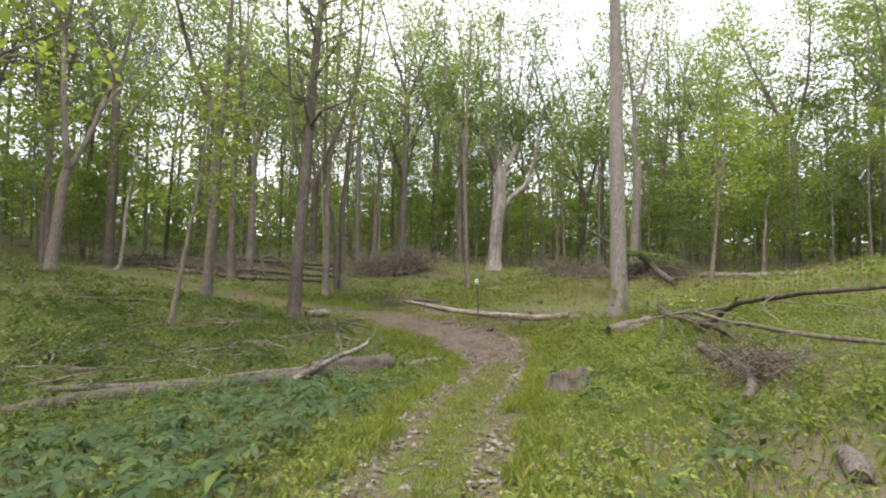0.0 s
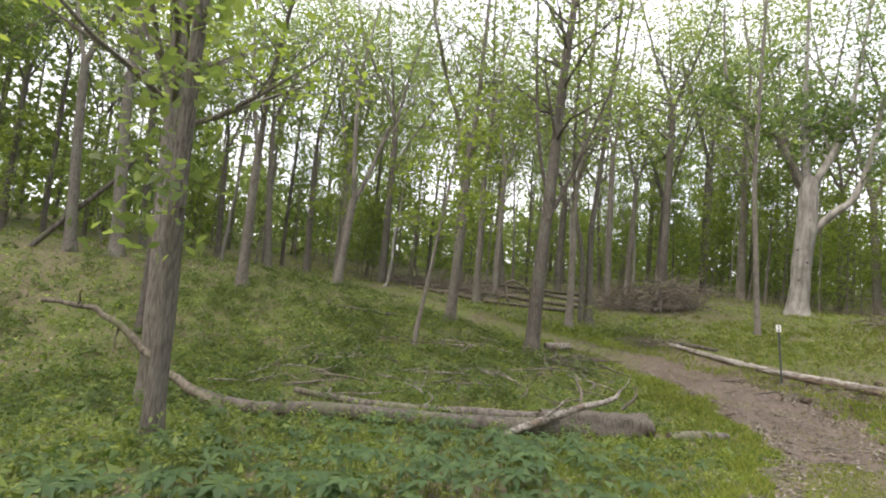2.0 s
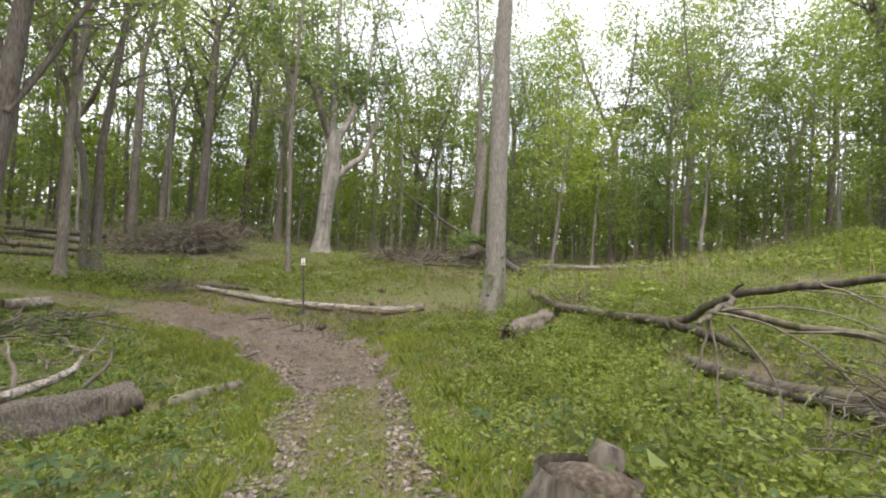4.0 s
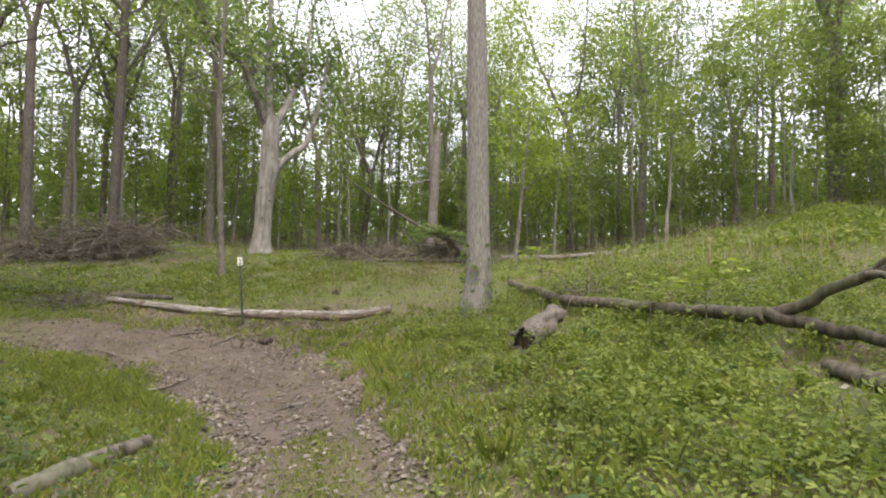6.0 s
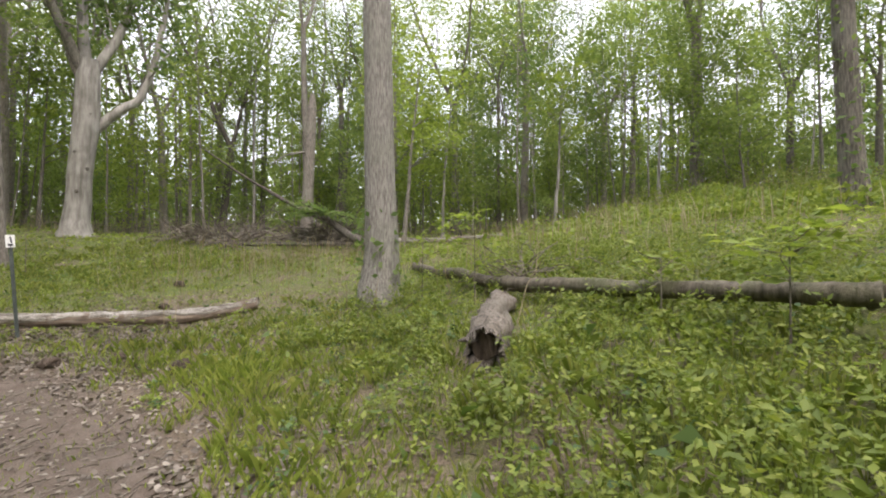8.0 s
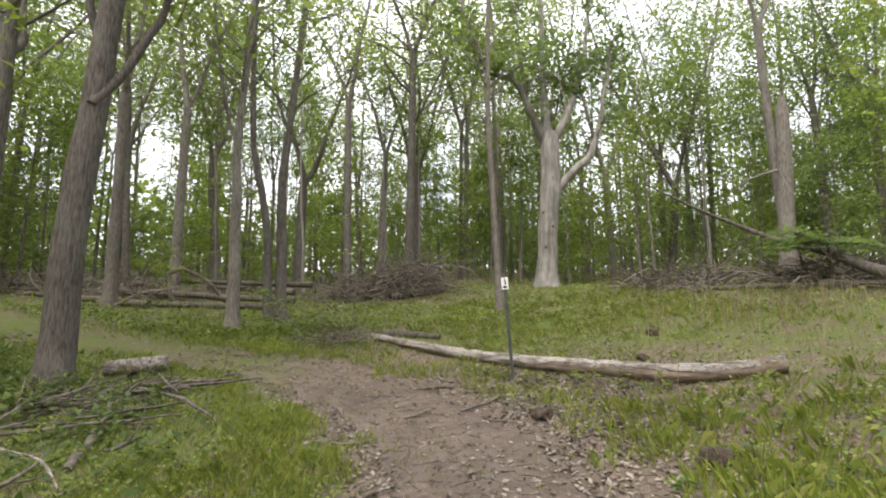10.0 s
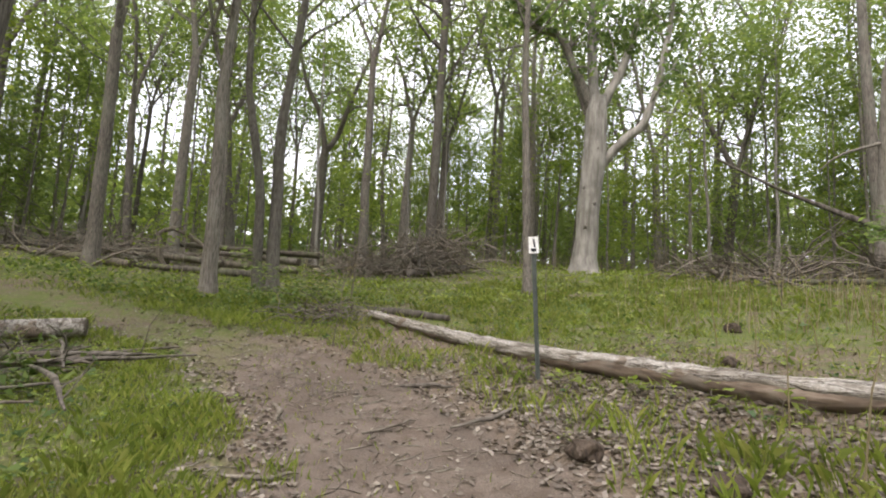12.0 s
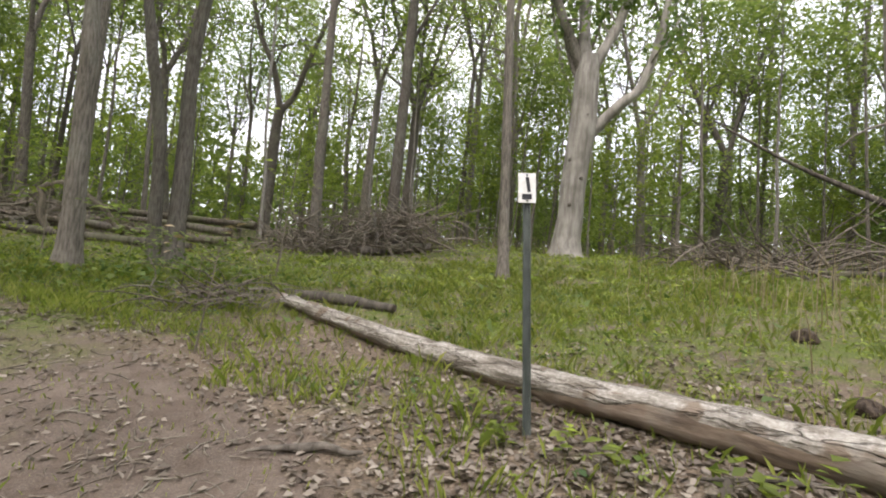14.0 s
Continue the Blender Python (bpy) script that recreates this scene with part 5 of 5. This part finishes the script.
def spots(rng, n, reach, far=26.0):
    """Random places, thickest beside the path."""
    t = rng.uniform(0, len(WALK_X) - 1, n)
    a = rng.uniform(0, 2 * np.pi, n)
    d = np.minimum(rng.exponential(reach, n), far)
    return np.interp(t, np.arange(len(WALK_X)), WALK_X) + d * np.cos(a), np.interp(t, np.arange(len(WALK_Y)), WALK_Y) + d * np.sin(a)


def patchy(x, y, scale, shift=0.0):
    """Uneven growth, 0 to 1."""
    v = (np.sin(x * scale + 1.3 * np.sin(y * scale * 0.7 + shift)) + np.sin(y * scale * 1.1 + shift * 2 + 1.7 * np.sin(x * scale * 0.6))
         + 0.6 * np.sin((x - y) * scale * 2.3 + shift)) / 2.6
    return np.clip(0.5 + 0.5 * v, 0, 1)


def off_logs(x, y, gap):
    """True where no log lies within the gap."""
    ok = np.ones(len(x), bool)
    for line in LOGS:
        if line[:, 1].min() > 26:
            continue
        for p in line:
            ok &= (x - p[0]) ** 2 + (y - p[1]) ** 2 > gap * gap
    return ok


def grass():
    rng = np.random.default_rng(21)
    g = Geo()
    x, y = spots(rng, 335000, 4.6, 24.0)
    on = trail_at(x, y)
    on = on + 0.7 * (patchy(x, y, 2.1, 4.0) - 0.5) + 0.4 * (patchy(x, y, 5.3, 1.0) - 0.5)
    middle = np.where((y < 12) & (on > 0.2), 1.0, 0.04)
    chance = np.where(on > 0.08, np.where(on > 0.55, middle, 0.08 + middle * 0.4), 0.35 + 0.65 * patchy(x, y, 0.9))
    edge = np.exp(-((on + 0.15) / 0.3) ** 2)
    keep = rng.random(len(x)) < np.clip(chance + 0.4 * edge * (on < 0.1), 0, 1) * 0.75 * (1 - 0.75 * dry_at(x, y))
    x, y, on, edge = x[keep], y[keep], on[keep], edge[keep]
    n = len(x)
    z = floor_at(x, y)
    h = rng.uniform(0.04, 0.13, n) * (1 + 0.35 * edge * (on < 0)) * np.where(on > 0.1, 0.5, 1) * (0.7 + 0.6 * patchy(x, y, 0.5, 2.0))
    a = rng.uniform(0, 2 * np.pi, n)
    w = rng.uniform(0.003, 0.007, n)
    b = rng.uniform(0, 2 * np.pi, n)
    lean = h * rng.uniform(0.1, 0.75, n)
    root = np.stack([x, y, z - 0.01], 1)
    side = np.stack([np.cos(a) * w, np.sin(a) * w, 0 * w], 1)
    bow = np.stack([np.cos(b) * lean, np.sin(b) * lean, 0 * lean], 1)
    mid = root + bow * 0.35 + np.stack([0 * h, 0 * h, h * 0.62], 1)
    tip = root + bow + np.stack([0 * h, 0 * h, h], 1)
    k = 4 * np.arange(n)
    g.add(np.stack([root - side, root + side, mid + side * 0.7, tip], 1).reshape(-1, 3), np.concatenate([np.stack([k, k + 1, k + 2], 1), np.stack([k, k + 2, k + 3], 1)]))
    tagged(part("grass", g, GRASS), "short fresh green woodland grass", "grass", kind="stuff")


def tufts():
    """Taller tussocks of grass on the bank, along the path's edges and in the clearing."""
    rng = np.random.default_rng(31)
    g = Geo()
    x = np.concatenate([rng.normal(3.6, 1.3, 700), rng.normal(-1.3, 0.7, 300), rng.normal(3.5, 4.0, 1500), rng.normal(-4.5, 2.0, 240)])
    y = np.concatenate([rng.uniform(9, 18, 700), rng.uniform(10, 18.5, 300), rng.normal(26.5, 2.6, 1500), rng.normal(24.2, 0.7, 240)])
    keep = (trail_at(x, y) < -0.12) & off_logs(x, y, 0.18) & (rng.random(len(x)) < 0.25 + 0.9 * patchy(x, y, 1.2, 3.0))
    x, y = x[keep], y[keep]
    m = 16
    x, y, tall = np.repeat(x, m), np.repeat(y, m), np.repeat(rng.uniform(0.1, 0.24, len(x)), m)
    n = len(x)
    a, d = rng.uniform(0, 2 * np.pi, n), np.abs(rng.normal(0, 0.13, n))
    x, y = x + d * np.cos(a), y + d * np.sin(a)
    h = tall * rng.uniform(0.5, 1.1, n)
    root = np.stack([x, y, floor_at(x, y) - 0.01], 1)
    w = rng.uniform(0.002, 0.0045, n)
    side = np.stack([-np.sin(a) * w, np.cos(a) * w, 0 * w], 1)
    out = h * rng.uniform(0.1, 0.8, n)
    bow = np.stack([np.cos(a) * out, np.sin(a) * out, 0 * out], 1)
    up = np.stack([0 * h, 0 * h, h], 1)
    k = 4 * np.arange(n)
    g.add(np.stack([root - side, root + side, root + bow * 0.4 + up * 0.7 + side * 0.6, root + bow + up * rng.uniform(0.75, 1.0, (n, 1))], 1).reshape(-1, 3),
          np.concatenate([np.stack([k, k + 1, k + 2], 1), np.stack([k, k + 2, k + 3], 1)]))
    tagged(part("grass_tussocks", g, GRASS), "taller tussocks of fresh green grass", "grass", kind="stuff")


def herbs():
    """Low broad-leaved plants, a few leaves each on a short stem."""
    rng = np.random.default_rng(22)
    for name, count, reach, size, tall, mat, label, shift, lim in (
            ("low_herbs", 42000, 5.2, 0.034, 0.15, HERB, "low bright green herbs covering the woodland floor", 0.0, 0.1),
            ("cool_herbs", 5000, 5.5, 0.045, 0.16, HERB_COOL, "low blue-green herbs in patches", 3.0, 0.0)):
        g = Geo()
        x, y = spots(rng, count * 2, reach, 24.0)
        on = trail_at(x, y)
        on = on + 0.9 * (patchy(x, y, 1.9, 2.0) - 0.5)
        keep = (on < lim - 0.15) & (rng.random(len(x)) < (0.06 + 0.94 * patchy(x, y, 0.7, shift) ** 1.3 * (0.25 + 0.75 * patchy(x, y, 2.6, shift + 2))) * (1 - 0.85 * dry_at(x, y)))
        keep &= off_logs(x, y, 0.3)
        x, y, on = x[keep][:count], y[keep][:count], on[keep][:count]
        z = floor_at(x, y)
        h = tall * rng.uniform(0.35, 1.25, len(x)) * (0.6 + 0.8 * patchy(x, y, 0.35, shift + 1)) * np.clip(0.3 - 0.4 * on, 0.3, 1)
        for _ in range(6):
            a = rng.uniform(0, 2 * np.pi, len(x))
            r = rng.uniform(0.01, 0.09, len(x))
            leaves(g, rng, np.stack([x + r * np.cos(a), y + r * np.sin(a), z + h * rng.uniform(0.45, 1.0, len(x))], 1), size, 0.62)
        tagged(part(name, g, mat), label, "herbs", kind="stuff")


def far_cover():
    """Herb clumps on the ground farther from the path."""
    rng = np.random.default_rng(23)
    g = Geo()
    n = 170000
    a = rng.uniform(0, 2 * np.pi, n)
    r = 46 * rng.uniform(0.16, 1, n) ** 0.75
    x, y = 1 + r * np.cos(a), 14 + r * np.sin(a)
    keep = (trail_at(x, y) < -0.3) & (rng.random(n) < 0.2 + 0.8 * patchy(x, y, 0.45, 1.0) * (0.3 + 0.7 * patchy(x, y, 1.7, 2.0))) & (y > -14)
    x, y = x[keep], y[keep]
    small_leaves(g, rng, np.stack([x, y, land(x, y) + rng.uniform(0.0, 0.26, len(x)) * (0.3 + 1.1 * patchy(x, y, 0.9))], 1), 0.11, 0.5)
    tagged(part("ground_cover", g, HERB), "green herb cover across the clearing and slopes", "herbs", kind="stuff")
    # herbs of the left slope, tree shade included in their leaf colour
    g, n = Geo(), 80000
    x, y = rng.normal(-11.5, 6.5, n), rng.uniform(1, 26, n)
    keep = off_logs(x, y, 0.35) & (trail_at(x, y) < -0.6) & (rng.random(n) < 0.08 + 0.92 * patchy(x, y, 0.8, 3.0) * (0.15 + 0.85 * patchy(x, y, 2.9, 1.0)))
    x, y = x[keep], y[keep]
    small_leaves(g, rng, np.stack([x, y, floor_at(x, y) + rng.uniform(0.0, 0.38, len(x)) * (0.2 + 1.1 * patchy(x, y, 1.1, 6.0))], 1), 0.095, 0.5)
    tagged(part("slope_cover", g, HERB_SHADED), "dense green herbs on the wooded slope, darkened for tree shade", "herbs", kind="stuff")


def herb_clumps():
    """Rounded leafy clumps of low plants on the slope, the bank and the rise."""
    rng = np.random.default_rng(33)
    for name, mat, spread, label in (
            ("slope_clumps", HERB_SHADED, ((-10.0, 5.0, 2, 22, 1700), (-18.0, 5.5, 4, 24, 1100)), "leafy clumps of green herbs on the slope, darkened for tree shade"),
            ("bright_clumps", HERB, ((-9.5, 5.0, 3, 21, 900), (5.5, 2.2, 4, 16, 620), (15.0, 5.0, 6, 20, 600)), "leafy clumps of bright green herbs")):
        g = Geo()
        for cx, wide, y0, y1, count in spread:
            x, y = rng.normal(cx, wide, count), rng.uniform(y0, y1, count)
            keep = (trail_at(x, y) < -1.0) & off_logs(x, y, 0.45) & (rng.random(count) < 0.1 + 0.9 * patchy(x, y, 0.9, 2.0)) & ((np.abs(x + 2.4) > 2.2) | (y > 9))
            for px, py in zip(x[keep], y[keep]):
                w, h = rng.uniform(0.14, 0.42), rng.uniform(0.1, 0.34) if mat is HERB else rng.uniform(0.12, 0.55)
                m = int(26 + 130 * w)
                a, f = rng.uniform(0, 2 * np.pi, m), np.sqrt(rng.uniform(0, 1, m))
                qx, qy = px + w * f * np.cos(a), py + w * f * np.sin(a)
                qz = floor_at(qx, qy) + h * (1 - f * f) * rng.uniform(0.55, 1.1, m) + 0.03
                leaves(g, rng, np.stack([qx, qy, qz], 1), rng.uniform(0.03, 0.058) if mat is HERB else rng.uniform(0.04, 0.075), 0.6, 0.15, 1.5)
        tagged(part(name, g, mat), label, "herbs", kind="stuff")


def tall_herbs():
    """Upright leafy stems on the bank, in whorls of narrow leaves."""
    rng = np.random.default_rng(24)
    g, stems = Geo(), Geo()
    n = 2700
    x = np.append(rng.uniform(2.6, 9.5, n), rng.uniform(-16, -2.5, n))
    y = np.append(rng.uniform(3.5, 15.5, n), rng.uniform(3, 20, n))
    keep = (trail_at(x, y) < -1.2) & (rng.random(len(x)) < np.where(x > 0, 0.25, -0.35) + patchy(x, y, 0.8, 5.0) * np.where(x > 0, 1, 1.5)) & off_logs(x, y, 0.4)
    for px, py in zip(x[keep], y[keep]):
        z, h = float(floor_at(px, py)), rng.uniform(0.12, 0.42)
        dx, dy = rng.normal(0, 0.06, 2)
        tube(stems, [(px, py, z - 0.02), (px + dx, py + dy, z + h)], (0.005, 0.002), 3, caps=False)
        m = int(12 + h * 55)
        f = rng.uniform(0.3, 1.0, m)
        a = rng.uniform(0, 2 * np.pi, m)
        r = rng.uniform(0.02, 0.1, m)
        leaves(g, rng, np.stack([px + dx * f + r * np.cos(a), py + dy * f + r * np.sin(a), z + h * f], 1), rng.uniform(0.022, 0.038), 0.5, 0.1, 1.8)
    tagged(part("tall_herbs", g, HERB), "knee-high leafy green plants on the bank", "herbs", kind="stuff")
    tagged(part("herb_stems", stems, GRASS), "thin green stems of the leafy plants", "stems", kind="stuff")


def umbrella_plants():
    """Plants with one spreading leaf of six or seven long lobes on each stalk."""
    rng = np.random.default_rng(25)
    g, stems = Geo(), Geo()
    for _ in range(620):
        px, py = rng.normal(-2.6, 1.5), rng.uniform(1.6, 9.0)
        if trail_at(px, py) > -0.55 or not off_logs(np.array([px]), np.array([py]), 0.4)[0]:
            continue
        z, h, s = float(floor_at(px, py)), rng.uniform(0.16, 0.34), rng.uniform(0.09, 0.17)
        top = np.array((px + rng.normal(0, 0.03), py + rng.normal(0, 0.03), z + h))
        tube(stems, [(px, py, z - 0.02), top], (0.005, 0.003), 3, caps=False)
        lobes = int(rng.integers(5, 8))
        turn = rng.uniform(0, 6.28)
        tilt = rng.normal(0, 0.18, 2)
        for i in range(lobes):
            a = turn + 2 * np.pi * i / lobes
            d = np.array((math.cos(a), math.sin(a), tilt[0] * math.cos(a) + tilt[1] * math.sin(a)))
            q = np.array((-math.sin(a), math.cos(a), 0))
            mid = top + d * s * 0.62 + (0, 0, s * 0.06)
            tip = top + d * s * 1.1 - (0, 0, s * 0.22)
            g.add([top, mid - q * s * 0.24, tip, mid + q * s * 0.24, mid + (0, 0, -0.012)], [(0, 1, 4), (1, 2, 4), (2, 3, 4), (3, 0, 4)])
    tagged(part("umbrella_plants", g, HERB_COOL), "low plants with spreading lobed umbrella leaves", "herbs", kind="stuff")
    tagged(part("plant_stalks", stems, GRASS), "thin stalks of the umbrella-leaved plants", "stems", kind="stuff")


def mound_shrubs():
    rng = np.random.default_rng(26)
    g, n = Geo(), 30000
    x, y = rng.normal(21, 6.0, n), rng.normal(12.5, 4.0, n)
    keep = np.hypot(x - 1.5, y - 12) > 9.5
    x, y = x[keep], y[keep]
    h = (0.12 + 1.15 * patchy(x, y, 0.7, 4.0) ** 1.5 * np.clip((x - 9) / 7, 0, 1)) * np.sqrt(rng.uniform(0.05, 1, len(x)))
    small_leaves(g, rng, np.stack([x, y, land(x, y) + h], 1), 0.13, 0.45)
    tagged(part("bramble_cover", g, HERB), "mounded green brambles on the rise", "brambles", kind="stuff")


def dry_stalks():
    """Thin pale dead stems standing in the clearing and along the wood's edge."""
    rng = np.random.default_rng(27)
    g = Geo()
    places = [(rng.normal(8, 2.2), rng.normal(24, 2.5), rng.uniform(0.3, 0.9)) for _ in range(420)]
    places += [(rng.normal(10.5, 2.0), rng.normal(14.5, 2.5), rng.uniform(0.3, 0.8)) for _ in range(320)]
    a = rng.uniform(-0.35, 2.5, 2000)
    r = rng.uniform(23, 34, 2000)
    places += [(2 + q * math.cos(b), 14 + q * math.sin(b), rng.uniform(0.4, 1.3)) for q, b in zip(r, a)]
    for px, py, h in places:
        z = float(land(px, py))
        d = rng.normal(0, 0.16, 2) * h
        tube(g, [(px, py, z - 0.03), (px + d[0] * 0.4, py + d[1] * 0.4, z + h * 0.6), (px + d[0], py + d[1], z + h)], (0.008, 0.006, 0.002), 3, caps=False)
    tagged(part("dry_stalks", g, STRAW), "pale dry dead stalks standing in grass", "dead stalks", kind="stuff")


def edge_brush():
    """Brown leafless scrub under the first trees."""
    rng = np.random.default_rng(28)
    g = Geo()
    for _ in range(3600):
        b, q = rng.uniform(-0.4, 3.6), rng.uniform(24, 46)
        px, py = 1 + q * math.cos(b), 14 + q * math.sin(b)
        if py < -2:
            continue
        pts, rr = limb(rng, (px, py, float(land(px, py)) - 0.05), (rng.normal(0, 0.6), rng.normal(0, 0.6), 1), rng.uniform(0.5, 1.7), rng.uniform(0.006, 0.014), 0.5, 3, -0.3, 0.4)
        tube(g, pts, rr, 3, caps=False)
    tagged(part("edge_scrub", g, TWIG), "brown leafless scrub under the trees", "scrub", kind="stuff")


def leaf_litter():
    rng = np.random.default_rng(29)
    g = Geo()
    x, y = spots(rng, 80000, 2.6, 16.0)
    on = trail_at(x, y)
    chance = np.where(on > 0.5, np.where(y < 10, 0.08, 0.11), np.where(on > -0.35, np.where(y < 10, 0.6, 0.9), 0.25 + 0.6 * dry_at(x, y))) * (0.35 + 0.65 * patchy(x, y, 1.3, 7.0))
    keep = rng.random(len(x)) < chance
    x, y = x[keep], y[keep]
    mx, my = rng.normal(2.0, 1.3, 14000), rng.normal(18.8, 1.9, 14000)
    off = trail_at(mx, my) + 0.5 * (patchy(mx, my, 2.7, 3.0) - 0.5) < 0.2
    x, y = np.append(x, mx[off]), np.append(y, my[off])
    leaves(g, rng, np.stack([x, y, floor_at(x, y) + rng.uniform(0.004, 0.024, len(x))], 1), 0.05, 0.68)
    tagged(part("leaf_litter", g, LITTER), "dry brown dead leaves along the path", "leaf litter", kind="stuff")
    t = Geo()
    x, y = spots(rng, 2600, 3.2, 14.0)
    for px, py in zip(x, y):
        a, l = rng.uniform(0, 2 * np.pi), rng.uniform(0.06, 0.32)
        q = np.array([(px, py), (px + l * 0.5 * math.cos(a), py + l * 0.5 * math.sin(a)), (px + l * math.cos(a + 0.2), py + l * math.sin(a + 0.2))])
        tube(t, np.column_stack([q, floor_at(q[:, 0], q[:, 1]) + 0.008]), (0.006, 0.005, 0.003), 3, caps=False)
    tagged(part("twig_litter", t, TWIG), "small dead twigs scattered on the ground", "twigs", kind="stuff")


grass()
tufts()
herbs()
far_cover()
herb_clumps()
tall_herbs()
umbrella_plants()
mound_shrubs()
dry_stalks()
edge_brush()
leaf_litter()
